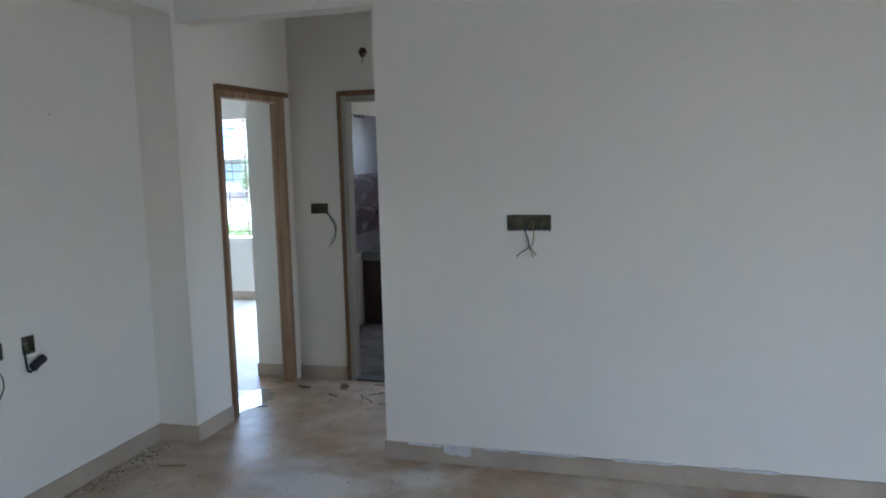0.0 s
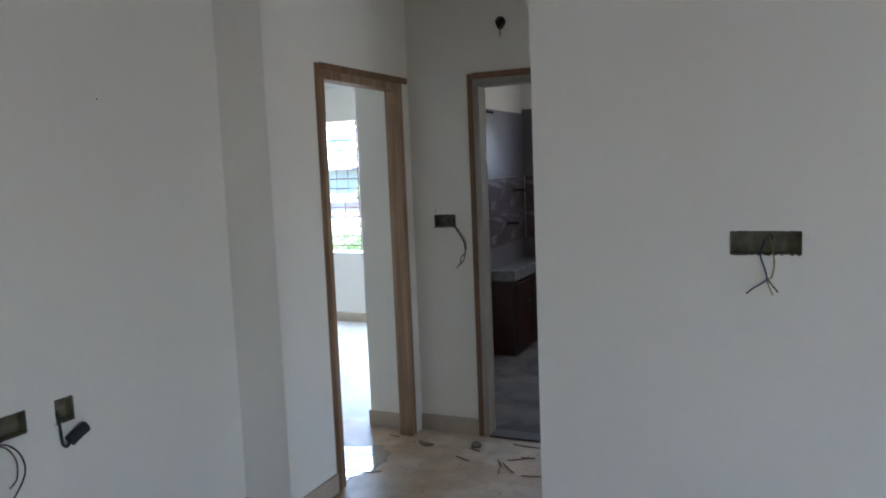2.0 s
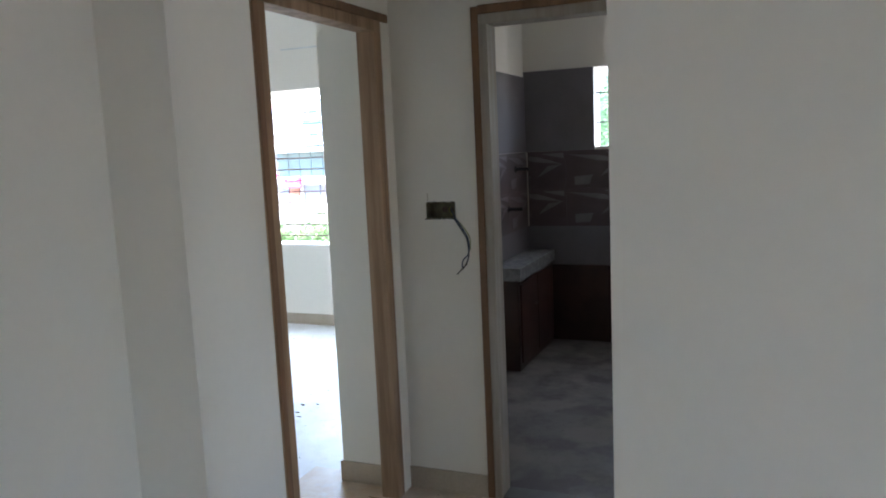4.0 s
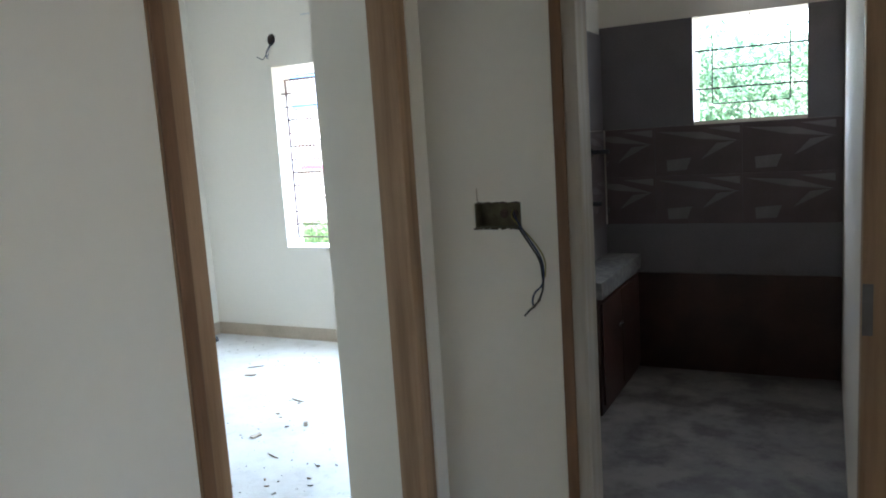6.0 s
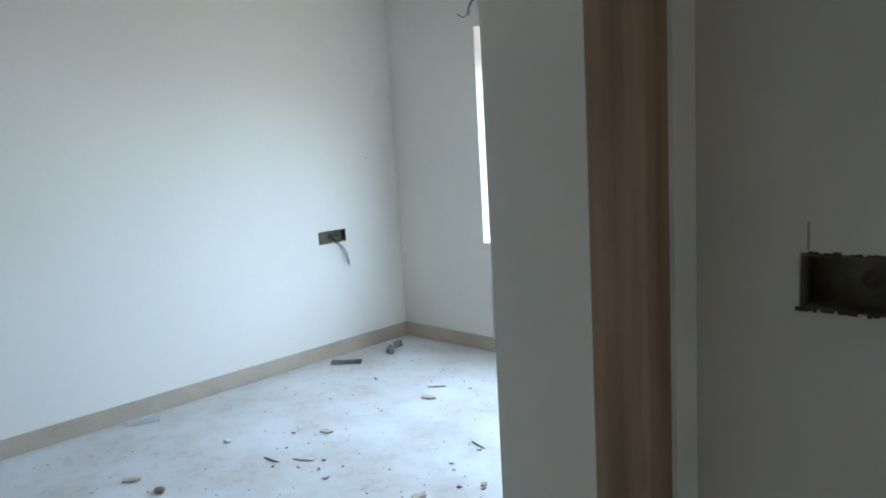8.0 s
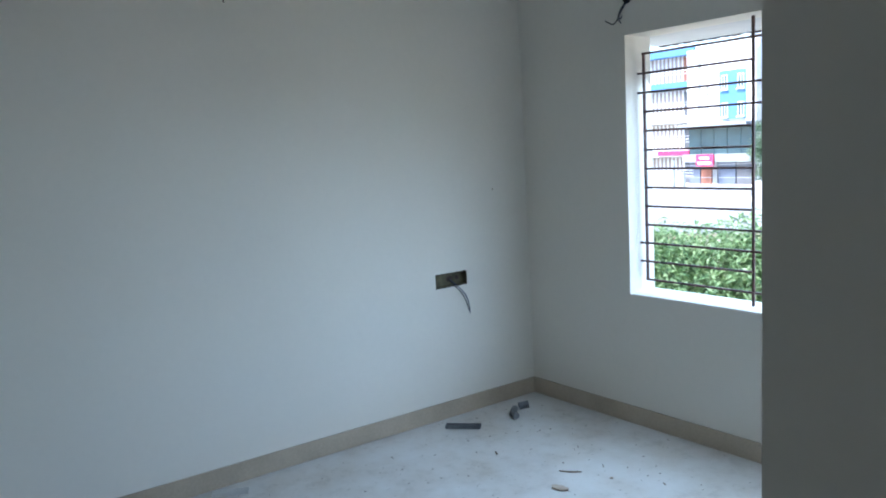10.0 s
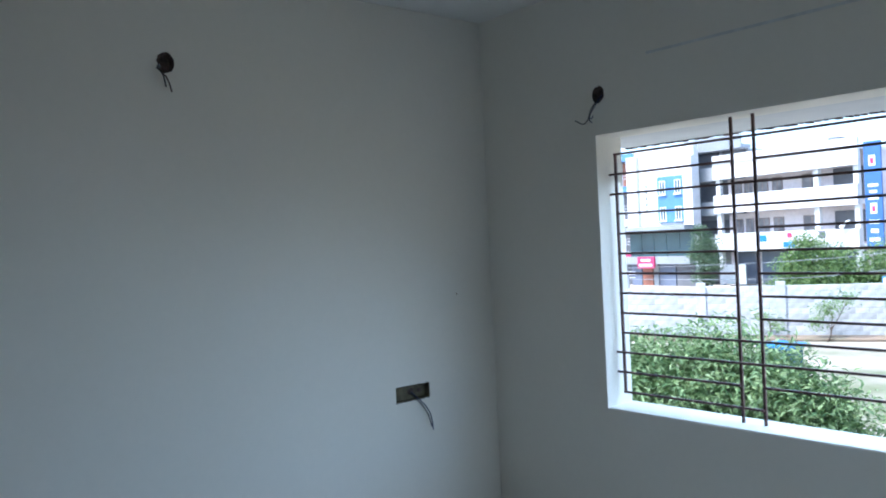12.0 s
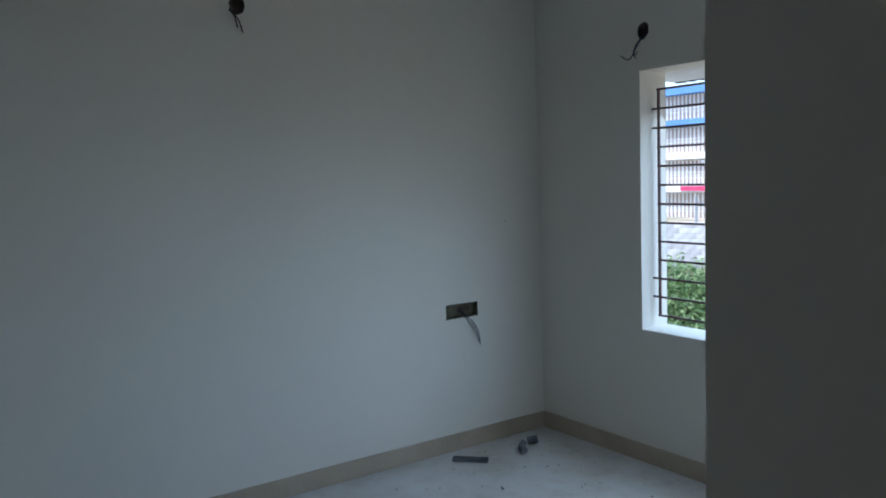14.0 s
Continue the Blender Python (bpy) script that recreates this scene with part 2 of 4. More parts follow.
def leaf_material(name, low, high):
    m = bpy.data.materials.new(name)
    m.use_nodes = True
    nt = m.node_tree
    b = nt.nodes["Principled BSDF"]
    b.inputs["Roughness"].default_value = 0.5
    g = nt.nodes.new("ShaderNodeNewGeometry")
    mix = nt.nodes.new("ShaderNodeMix")
    mix.data_type = "RGBA"
    mix.inputs[6].default_value, mix.inputs[7].default_value = (*low, 1), (*high, 1)
    nt.links.new(g.outputs["Random Per Island"], mix.inputs[0])
    nt.links.new(mix.outputs[2], b.inputs["Base Color"])
    tr = nt.nodes.new("ShaderNodeBsdfTranslucent")
    nt.links.new(mix.outputs[2], tr.inputs[0])
    add = nt.nodes.new("ShaderNodeMixShader")
    add.inputs[0].default_value = 0.35
    nt.links.new(b.outputs[0], add.inputs[1])
    nt.links.new(tr.outputs[0], add.inputs[2])
    nt.links.new(add.outputs[0], nt.nodes["Material Output"].inputs[0])
    return m


M_LEAF = leaf_material("bush_leaf", (0.09, 0.17, 0.06), (0.33, 0.43, 0.20))
# Leaf greens paled: the overbright view through the kitchen window is in the colour.
M_LEAF_PALE = leaf_material("overbright_leaf", (0.11, 0.22, 0.12), (0.26, 0.38, 0.22))
M_LEAF_FAR = leaf_material("tree_leaf", (0.06, 0.13, 0.035), (0.26, 0.36, 0.12))
# Darker copy of the tree leaf, with shade put into the colour.
M_LEAF_SHADE = leaf_material("shaded_leaf", (0.075, 0.125, 0.07), (0.18, 0.25, 0.14))


# ---- building helpers ----
def obj(name, bm, mat, parent=None, label="", smooth=False):
    me = bpy.data.meshes.new(name)
    bm.normal_update()
    bm.to_mesh(me)
    bm.free()
    for one in mat if isinstance(mat, (list, tuple)) else (mat,):
        me.materials.append(one)
    if smooth:
        for p in me.polygons:
            p.use_smooth = True
    ob = new(name, me)
    ob.parent = parent
    if label:
        tagged(ob, label)
    return ob


def part(name, bm, mat, parent, label="", smooth=False):
    return obj(name, bm, mat, parent, label, smooth)


def thing(name, label, category, m=None, group="", kind=""):
    e = new(name)
    e.empty_display_size = 0.05
    if m is not None:
        e.matrix_basis = m
    return tagged(e, label, category, group, kind)


def box(bm, x0, x1, y0, y1, z0, z1, bevel=0.0, mat=0):
    vs = [bm.verts.new((x, y, z)) for x in (x0, x1) for y in (y0, y1) for z in (z0, z1)]
    fs = [bm.faces.new([vs[i] for i in q]) for q in ((0, 1, 3, 2), (4, 6, 7, 5), (0, 4, 5, 1), (2, 3, 7, 6), (0, 2, 6, 4), (1, 5, 7, 3))]
    for f in fs:
        f.material_index = mat
    if bevel:
        edges = list({e for f in fs for e in f.edges})
        bmesh.ops.bevel(bm, geom=edges, offset=bevel, segments=2, affect="EDGES", profile=0.5)
    return bm


def boxes(*rows, bevel=0.0):
    bm = bmesh.new()
    for r in rows:
        box(bm, *r, bevel=bevel)
    return bm


def tube(bm, points, radius, sides=8, taper=None):
    """A round tube through points, smoothed between them."""
    pts = [Vector(p) for p in points]
    fine = []
    for i in range(len(pts) - 1):
        p0, p1, p2, p3 = pts[max(i - 1, 0)], pts[i], pts[i + 1], pts[min(i + 2, len(pts) - 1)]
        for k in range(5 if len(pts) > 2 else 1):
            s = k / 5
            fine.append(0.5 * (2 * p1 + (p2 - p0) * s + (2 * p0 - 5 * p1 + 4 * p2 - p3) * s * s + (3 * p1 - p0 - 3 * p2 + p3) * s ** 3))
    fine.append(pts[-1])
    rings = []
    for i, p in enumerate(fine):
        way = (fine[min(i + 1, len(fine) - 1)] - fine[max(i - 1, 0)]).normalized()
        side = way.cross(Vector((0.31, 0.2, 0.93))).normalized()
        up = way.cross(side)
        r = radius if taper is None else radius + (taper - radius) * i / (len(fine) - 1)
        rings.append([bm.verts.new(p + r * (math.cos(a) * side + math.sin(a) * up)) for a in (2 * math.pi * k / sides for k in range(sides))])
    for a, b in zip(rings, rings[1:]):
        for k in range(sides):
            bm.faces.new((a[k], a[(k + 1) % sides], b[(k + 1) % sides], b[k]))
    bm.faces.new(rings[0][::-1])
    bm.faces.new(rings[-1])
    return bm


def wall(name, axis, a0, a1, t0, t1, z0, z1, holes=(), mat=None, label="", mats=None):
    """A wall that runs along axis from a0 to a1, t0 to t1 thick, with openings (a, a, z, z) cut through it,
    or (a, a, z, z, depth, side) sunk into its t0 (0) or t1 (1) side."""
    bm = bmesh.new()
    A = sorted({a0, a1, *(v for h in holes for v in h[:2])})
    Z = sorted({z0, z1, *(v for h in holes for v in h[2:4])})

    def v(a, t, z):
        return bm.verts.new((a, t, z) if axis == "x" else (t, a, z))

    def quad(*ps):
        bm.faces.new([v(*p) for p in ps])

    def span(i, j):
        """The solid stretch of thickness in a cell."""
        a, z = (A[i] + A[i + 1]) / 2, (Z[j] + Z[j + 1]) / 2
        if not (0 <= i < len(A) - 1 and 0 <= j < len(Z) - 1):
            return None
        lo, hi = t0, t1
        for h in holes:
            if h[0] < a < h[1] and h[2] < z < h[3]:
                if len(h) == 4:
                    return None
                if h[5] == 0:
                    lo = t0 + h[4]
                else:
                    hi = t1 - h[4]
        return lo, hi

    def safe(i, j):
        return span(i, j) if 0 <= i < len(A) - 1 and 0 <= j < len(Z) - 1 else None

    def side_faces(mine, other, make):
        if mine is None:
            return
        if other is None:
            make(*mine)
        else:
            if other[0] > mine[0]:
                make(mine[0], other[0])
            if other[1] < mine[1]:
                make(other[1], mine[1])

    for i in range(len(A) - 1):
        for j in range(len(Z) - 1):
            s = safe(i, j)
            if s is None:
                continue
            p, q, r, w = A[i], A[i + 1], Z[j], Z[j + 1]
            quad((p, s[0], r), (q, s[0], r), (q, s[0], w), (p, s[0], w))
            quad((q, s[1], r), (p, s[1], r), (p, s[1], w), (q, s[1], w))
            side_faces(s, safe(i - 1, j), lambda lo, hi: quad((p, hi, r), (p, lo, r), (p, lo, w), (p, hi, w)))
            side_faces(s, safe(i + 1, j), lambda lo, hi: quad((q, lo, r), (q, hi, r), (q, hi, w), (q, lo, w)))
            side_faces(s, safe(i, j - 1), lambda lo, hi: quad((p, hi, r), (q, hi, r), (q, lo, r), (p, lo, r)))
            side_faces(s, safe(i, j + 1), lambda lo, hi: quad((p, lo, w), (q, lo, w), (q, hi, w), (p, hi, w)))
    bmesh.ops.remove_doubles(bm, verts=bm.verts, dist=1e-5)
    bmesh.ops.recalc_face_normals(bm, faces=bm.faces)
    return tagged(obj(name, bm, mat or M_WALL), label or "off-white painted plaster wall, slightly dusty", "wall", kind="structure")


# ---- plan ----
CEIL = 2.86
DOOR_X, END_Y, BIG_Y, BIG_X = -2.772, 4.596, 3.276, -1.599
LEFT_X, COL_Y = -3.028, 3.242
BED_X, WIN_Y, STUB_X, STUB_Y = -6.295, 7.371, -3.109, 4.558
DOOR_A, DOOR_B = 3.622, 4.512
KIT_A, KIT_B = -2.394, -1.545
DOOR_Z = 2.11
NAIL = (7.10, 1.31)
KIT_X = -3.0
# the far bedroom wall stands a little out of square, turned about its corner with the window wall
SKEW = Matrix.Translation((BED_X, WIN_Y, 0)) @ Matrix.Rotation(radians(-2.4), 4, "Z") @ Matrix.Translation((-BED_X, -WIN_Y, 0))
WIN = (-5.507, -3.36, 0.73, 2.105)
KIT_R = -1.674
KWIN = (-2.455, -1.855, 1.5, 2.09)
OUT = 0.21
BOX1, BOX2, BOX3 = (-0.912, -0.687, 1.262, 1.341), (-2.636, -2.498, 1.243, 1.316), (6.658, 6.883, 0.775, 0.857)
BOX0, BOX00 = (1.955, 2.185, 0.775, 0.852), (2.292, 2.37, 0.765, 0.848)

tagged(obj("floor_living", boxes((LEFT_X - 0.3, 3.2, -3.6, END_Y + 0.06, -0.12, 0)), M_FLOOR), "dusty beige tile floor with brown mud stains", "floor", kind="structure")
tagged(obj("floor_bedroom", boxes((BED_X - 0.45, LEFT_X - 0.3, 2.0, WIN_Y + 0.1, -0.12, 0), (LEFT_X - 0.3, STUB_X + 0.02, END_Y + 0.06, WIN_Y + 0.1, -0.12, 0)), M_FLOOR_BED), "pale tile floor under white plaster dust", "floor", kind="structure")
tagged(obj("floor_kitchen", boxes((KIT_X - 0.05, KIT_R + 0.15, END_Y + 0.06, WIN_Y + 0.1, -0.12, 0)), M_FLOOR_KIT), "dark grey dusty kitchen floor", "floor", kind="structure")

bm = boxes((LEFT_X - 0.3, 3.4, -3.9, END_Y + 0.12, CEIL, CEIL + 0.15), (BED_X - 0.6, LEFT_X - 0.3, 1.8, WIN_Y + OUT, CEIL, CEIL + 0.15), (LEFT_X - 0.3, 0.9, END_Y + 0.12, WIN_Y + OUT, CEIL, CEIL + 0.15))
tagged(obj("ceiling", bm, M_CEIL), "plain white painted ceiling", "ceiling", kind="structure")


def sunk(b, side, depth=0.052):
    return (*b, depth, side)


def round_cut(a, z, side, depth=0.06):
    return (a - 0.06, a + 0.06, z - 0.06, z + 0.06, depth, side)


HOLE0, HOLEB, HOLEA = (-2.184, 2.373), (-5.481, 2.306), (5.545, 2.436)
# living room
wall("wall_living_left", "y", -3.6, COL_Y, LEFT_X - 0.22, LEFT_X, 0, CEIL, [sunk(BOX0, 1), sunk(BOX00, 1)])
wall("wall_living_back", "x", LEFT_X - 0.22, 3.2, -3.82, -3.6, 0, CEIL)
wall("wall_living_right", "y", -3.6, BIG_Y + 0.15, 3.0, 3.22, 0, CEIL, [(-1.0, 0.4, 0.0, 2.1)])
wall("wall_living_front", "x", BIG_X, 3.0, BIG_Y, BIG_Y + 0.15, 0, CEIL, [sunk(BOX1, 0)])
# Out of view: slab and parapet added to keep ground bounce off upper walls.
tagged(obj("balcony_slab", boxes((3.22, 4.6, -2.2, 1.6, -0.15, 0), (4.5, 4.6, -2.2, 1.6, 0, 0.9)), M_WALL), "plain unseen slab with a low parapet, added to block ground bounce", "balcony", kind="structure")
tagged(obj("beam_left", boxes((LEFT_X, DOOR_X, -3.6, COL_Y, 2.46, CEIL), bevel=0.004), M_WALL), "off-white painted ceiling beam along the wall", "beam", kind="structure")
tagged(obj("beam_corridor", boxes((DOOR_X, BIG_X, BIG_Y, BIG_Y + 0.15, 2.42, CEIL)), M_WALL), "off-white painted beam over the corridor", "beam", kind="structure")
# corridor
wall("wall_door", "y", COL_Y, END_Y, DOOR_X - 0.11, DOOR_X, 0, CEIL, [(DOOR_A, DOOR_B, 0, DOOR_Z)])
wall("wall_column", "y", COL_Y, COL_Y + 0.25, LEFT_X - 0.2, DOOR_X - 0.11, 0, CEIL)
wall("wall_corridor_end", "x", DOOR_X - 0.11, 3.22, END_Y, END_Y + 0.1, 0, CEIL, [(KIT_A, KIT_B, 0, DOOR_Z), sunk(BOX2, 0), round_cut(*HOLE0, 0)])
# Unseen end wall; its window is assumed, cut for the passage lamp.
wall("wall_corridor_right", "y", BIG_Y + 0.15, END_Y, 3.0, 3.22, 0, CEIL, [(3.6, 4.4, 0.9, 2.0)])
# bedroom
wall("wall_stub", "x", STUB_X, DOOR_X - 0.11, STUB_Y, END_Y + 0.1, 0, CEIL)
wall("wall_bedroom_kitchen", "y", END_Y + 0.1, WIN_Y, STUB_X, KIT_X, 0, CEIL)
wall("wall_bedroom_far", "y", 2.0, WIN_Y - 0.001, BED_X - 0.2, BED_X, 0, CEIL, [sunk(BOX3, 1), round_cut(*HOLEA, 1)]).matrix_basis = SKEW
wall("wall_bedroom_back", "x", BED_X - 0.5, LEFT_X - 0.2, 1.8, 2.0, 0, CEIL)
wall("wall_window", "x", BED_X - 0.5, 0.9, WIN_Y, WIN_Y + OUT, -2.45, CEIL + 0.15, [WIN, KWIN, round_cut(*HOLEB, 0)])
wall("wall_kitchen_right", "y", END_Y + 0.1, WIN_Y, KIT_R, KIT_R + 0.15, 0, CEIL)
tagged(obj("sunshade", boxes((WIN[0] - 0.3, WIN[1] + 0.3, WIN_Y + OUT, WIN_Y + OUT + 0.5, WIN[3] + 0.002, WIN[3] + 0.08)), M_WHITE), "white concrete sunshade slab over the bedroom window", "sunshade", kind="structure")
bm = bmesh.new()
rag = random.Random(5)
x = WIN[0] - 0.3
while x < WIN[1] + 0.3:
    step = rag.uniform(0.008, 0.03)
    box(bm, x, x + step, WIN_Y + OUT + 0.47, WIN_Y + OUT + 0.503, WIN[3] - rag.uniform(0.0, 0.006), WIN[3] + 0.004)
    x += step * rag.uniform(1.0, 1.8)
tagged(obj("drip_edge", bm, M_HOLE), "ragged dark drip edge under the sunshade", "drip edge", kind="structure")
# a pencil-thin plaster ridge across the window wall, its lit upper edge painted white
tagged(obj("plaster_ridge", boxes((BED_X + 1.1, -3.3, WIN_Y - 0.003, WIN_Y + 0.002, 2.446, 2.458)), M_SMEAR), "thin plaster ridge above the window, its highlight painted white", "trim", kind="structure")


def skirting(name, x0, x1, y0, y1, high=0.1):
    return tagged(obj(name, boxes((x0, x1, y0, y1, 0.0, high), bevel=0.002), M_SKIRT), "beige-brown tile skirting, dusty", "skirting", kind="structure")


T = 0.011
skirting("baseboard_living_left", LEFT_X, LEFT_X + T, -3.6, COL_Y - T)
skirting("baseboard_column", LEFT_X, DOOR_X, COL_Y - T, COL_Y)
skirting("baseboard_door_wall", DOOR_X, DOOR_X + T, COL_Y - T, DOOR_A)
skirting("baseboard_front", BIG_X - T, 3.0, BIG_Y - T, BIG_Y)
skirting("baseboard_corridor_end", DOOR_X, KIT_A, END_Y - T, END_Y)
skirting("baseboard_stub", STUB_X - T, DOOR_X - 0.1, STUB_Y - T, STUB_Y)
skirting("baseboard_bedroom_far", BED_X, BED_X + T, 2.05, WIN_Y - T).matrix_basis = SKEW
skirting("baseboard_bedroom_window", BED_X, STUB_X, WIN_Y - T, WIN_Y)
skirting("baseboard_bedroom_side", STUB_X - T, STUB_X, STUB_Y, WIN_Y - T)


# ---- door frames ----
def door_frame(name, width, high, depth, wood, label, bead_w, far_wood=None, far_w=0.068, far_bead=0.0, over=0.0, near_w=0.068):
    """A frame round an opening that runs along local x, its face on local y = 0, deep to +y; over: how far the head's bead
    runs past a far jamb that has no bead of its own."""
    e = thing(name, label, "door frame", kind="structure")
    w = 0.068
    low = high - w - 0.004
    part("jamb", boxes((0, near_w, -0.004, depth, 0, low), bevel=0.003), wood, e)
    part("jamb", boxes((width - far_w, width, -0.004, depth, 0, low), bevel=0.003), far_wood or wood, e)
    part("bead", boxes((0.0, bead_w, -0.011, -0.0045, 0, high), bevel=0.003), M_BEAD, e, "darker stained wooden bead")
    if far_bead:
        part("bead", boxes((width - far_bead, width + 0.004, -0.016, -0.0045, 0, high), bevel=0.004), M_BEAD, e, "darker stained wooden bead")
        part("moulding", boxes((width - far_bead - 0.042, width - far_bead - 0.002, -0.011, -0.0045, 0, high - bead_w), bevel=0.003), far_wood or wood, e)
    part("head", boxes((0, width, -0.004, depth, low, high), bevel=0.003), wood, e)
    part("bead", boxes((bead_w, width - far_bead + over, -0.016, -0.0045, high - bead_w, high + 0.004), bevel=0.004), M_BEAD, e, "darker stained wooden bead")
    return e


d1 = door_frame("door_1", DOOR_B - DOOR_A, DOOR_Z, 0.081, M_WOOD, "bare teak door frame with no door hung", 0.031, far_w=0.06, over=0.05, near_w=0.077)
d1.matrix_basis = pose(DOOR_X, DOOR_A, 0, 0, 0, 90)
part("plaster_bead", tube(bmesh.new(), [(DOOR_B - DOOR_A + 0.006, 0.0, 0.1), (DOOR_B - DOOR_A + 0.008, -0.001, 1.1), (DOOR_B - DOOR_A + 0.006, 0.0, DOOR_Z - 0.04)], 0.008, 6), M_WALL, d1, "thin line of white plaster along the jamb")
d2 = door_frame("door_2", KIT_B - KIT_A, DOOR_Z, 0.1, M_PRIMED, "pale primed door frame with brown stained bead", 0.032, M_WOOD, 0.14, 0.022)
d2.matrix_basis = pose(KIT_A, END_Y, 0)
part("strike_plate", boxes((KIT_B - KIT_A - 0.139, KIT_B - KIT_A - 0.117, -0.0065, -0.0041, 0.995, 1.115), bevel=0.001), M_STRIKE, d2, "dull grey steel strike plate")
tagged(obj("threshold", boxes((KIT_A + 0.068, KIT_B - 0.14, END_Y - 0.012, END_Y + 0.1, 0, 0.014), bevel=0.003), M_SILL), "dark stone threshold at the kitchen door", "threshold", kind="structure")


# ---- bedroom window grille ----
def bar(bm, a, b, size=0.012):
    a, b = Vector(a), Vector(b)
    s = size / 2
    lo, hi = [min(a[i], b[i]) for i in range(3)], [max(a[i], b[i]) for i in range(3)]
    for i in range(3):
        if hi[i] - lo[i] < 1e-6:
            lo[i], hi[i] = lo[i] - s, hi[i] + s
    return box(bm, lo[0], hi[0], lo[1], hi[1], lo[2], hi[2], bevel=0.002)


e = thing("window_1", "bedroom window opening with red-brown steel security bars", "window", kind="structure")
GY = WIN_Y + 0.112
U1, U2, U3 = WIN[0] + 0.032, -4.85, -4.747
U4 = WIN[1] - 0.032
LEVELS = [2.009 - 0.1005 * k for k in range(13)]
for x, z0, z1 in ((U1, LEVELS[12], LEVELS[0]), (U2, WIN[2], WIN[3]), (U3, WIN[2], WIN[3]), (U4, LEVELS[12], LEVELS[0])):
    part("upright", bar(bmesh.new(), (x, GY, z0), (x, GY, z1), 0.013), M_BAR, e)
for k, z in enumerate(LEVELS):
    reach = k in (1, 2, 10, 11)
    left, right = (WIN[0] if reach else U1), (WIN[1] if reach else U4)
    y = GY - 0.013
    spans = [(left, right)] if k in (0, 2, 3, 9, 10) else [(left, U2), (U3, right)]
    if k == 12:
        spans = [(left, U3)]
    for p, q in spans:
        part("crossbar", bar(bmesh.new(), (p, y, z), (q, y, z), 0.011), M_BAR, e)
part("window_sill", boxes((WIN[0], WIN[1], WIN_Y + 0.004, WIN_Y + OUT, WIN[2], WIN[2] + 0.004)), M_WALL, e)

e = thing("window_2", "small kitchen window opening with thin black steel grille", "window", kind="structure")
kx, kz, kw, kh = KWIN[0], KWIN[2], KWIN[1] - KWIN[0], KWIN[3] - KWIN[2]
KY = WIN_Y + 0.06
for fz in (0.31, 0.68):
    part("crossbar", bar(bmesh.new(), (kx, KY, kz + fz * kh), (kx + kw, KY, kz + fz * kh), 0.010), M_BLACK, e)
for (ax, az, bx, bz) in ((0.16, 0.16, 0.85, 0.16), (0.16, 0.85, 0.85, 0.85), (0.16, 0.16, 0.16, 0.85), (0.85, 0.16, 0.85, 0.85), (0.16, 0.5, 0.85, 0.5), (0.5, 0.85, 0.5, 1.0), (0.5, 0.0, 0.5, 0.16)):
    part("grille_bar", bar(bmesh.new(), (kx + ax * kw, KY + 0.012, kz + az * kh), (kx + bx * kw, KY + 0.012, kz + bz * kh), 0.007), M_BLACK, e)


# ---- switch boxes and wires ----
def switch_box(name, label, m, wide, high, strands, depth=0.044, knock=((0.62, 0.55, 0.011),)):
    """A steel back box sunk in a wall. Local x along the wall, z up, y into the wall; strands: (material, radius, points)."""
    e = thing(name, label, "switch box", m)
    t = 0.0025
    g = 0.0015
    shell = boxes((g, wide - g, depth - t - 0.001, depth - 0.001, g, high - g), (g, g + t, 0.001, depth - t - 0.001, g, high - g), (wide - t - g, wide - g, 0.001, depth - t - 0.001, g, high - g),
                  (g + t, wide - t - g, 0.001, depth - t - 0.001, g, g + t), (g + t, wide - t - g, 0.001, depth - t - 0.001, high - t - g, high - g))
    part("back_box", shell, M_GALV, e)
    # Knockouts are not cut; flat dark discs carry the shade of the holes.
    for fx, fz, r in knock:
        bm = bmesh.new()
        bmesh.ops.create_cone(bm, cap_ends=True, segments=14, radius1=r, radius2=r, depth=0.003, matrix=Matrix.Translation((fx * wide, depth - t - 0.0025, fz * high)) @ Matrix.Rotation(radians(90), 4, "X"))
        part("knockout", bm, M_HOLE, e, "dark disc with the shade of a conduit knockout in its colour")
    rnd = random.Random(wide)
    bm = bmesh.new()
    n = 44
    for i in range(n):
        s = i / n
        px, pz = (s * 2 * wide, 0) if s < 0.5 else ((s - 0.5) * 2 * wide, high)
        if rnd.random() < 0.75:
            w, h = rnd.uniform(0.002, 0.006), rnd.uniform(0.0008, 0.003)
            box(bm, px - w, px + w, -0.0012, 0.006, pz - h, pz + h, bevel=0.0007)
    tagged(part("plaster_rim", bm, M_HOLE, e, "ragged broken plaster edge"), kind="stuff")
    for mat, r, pts in strands:
        part("wire", tube(bmesh.new(), pts, r * 1.35), mat, e, smooth=True)
    return e


def dims(b):
    return b[1] - b[0], b[3] - b[2]


w, h = dims(BOX1)
switch_box("switch_box", "long open steel switch box with dangling wires", pose(BOX1[0], BIG_Y, BOX1[2]), w, h, [
    (M_BLUE_WIRE, 0.0022, [(0.11, 0.03, 0.05), (0.098, -0.005, 0.0), (0.112, -0.02, -0.045), (0.118, -0.025, -0.075), (0.105, -0.03, -0.09), (0.075, -0.03, -0.11), (0.055, -0.03, -0.128)]),
    (M_YELLOW_WIRE, 0.002, [(0.125, 0.03, 0.055), (0.135, -0.004, 0.02), (0.141, -0.02, -0.03), (0.132, -0.025, -0.072), (0.118, -0.02, -0.08), (0.128, -0.02, -0.11), (0.137, -0.02, -0.132)]),
    (M_BROWN_WIRE, 0.0018, [(0.118, -0.022, -0.075), (0.132, -0.02, -0.095), (0.152, -0.02, -0.122)]),
], knock=((0.56, 0.72, 0.012),))
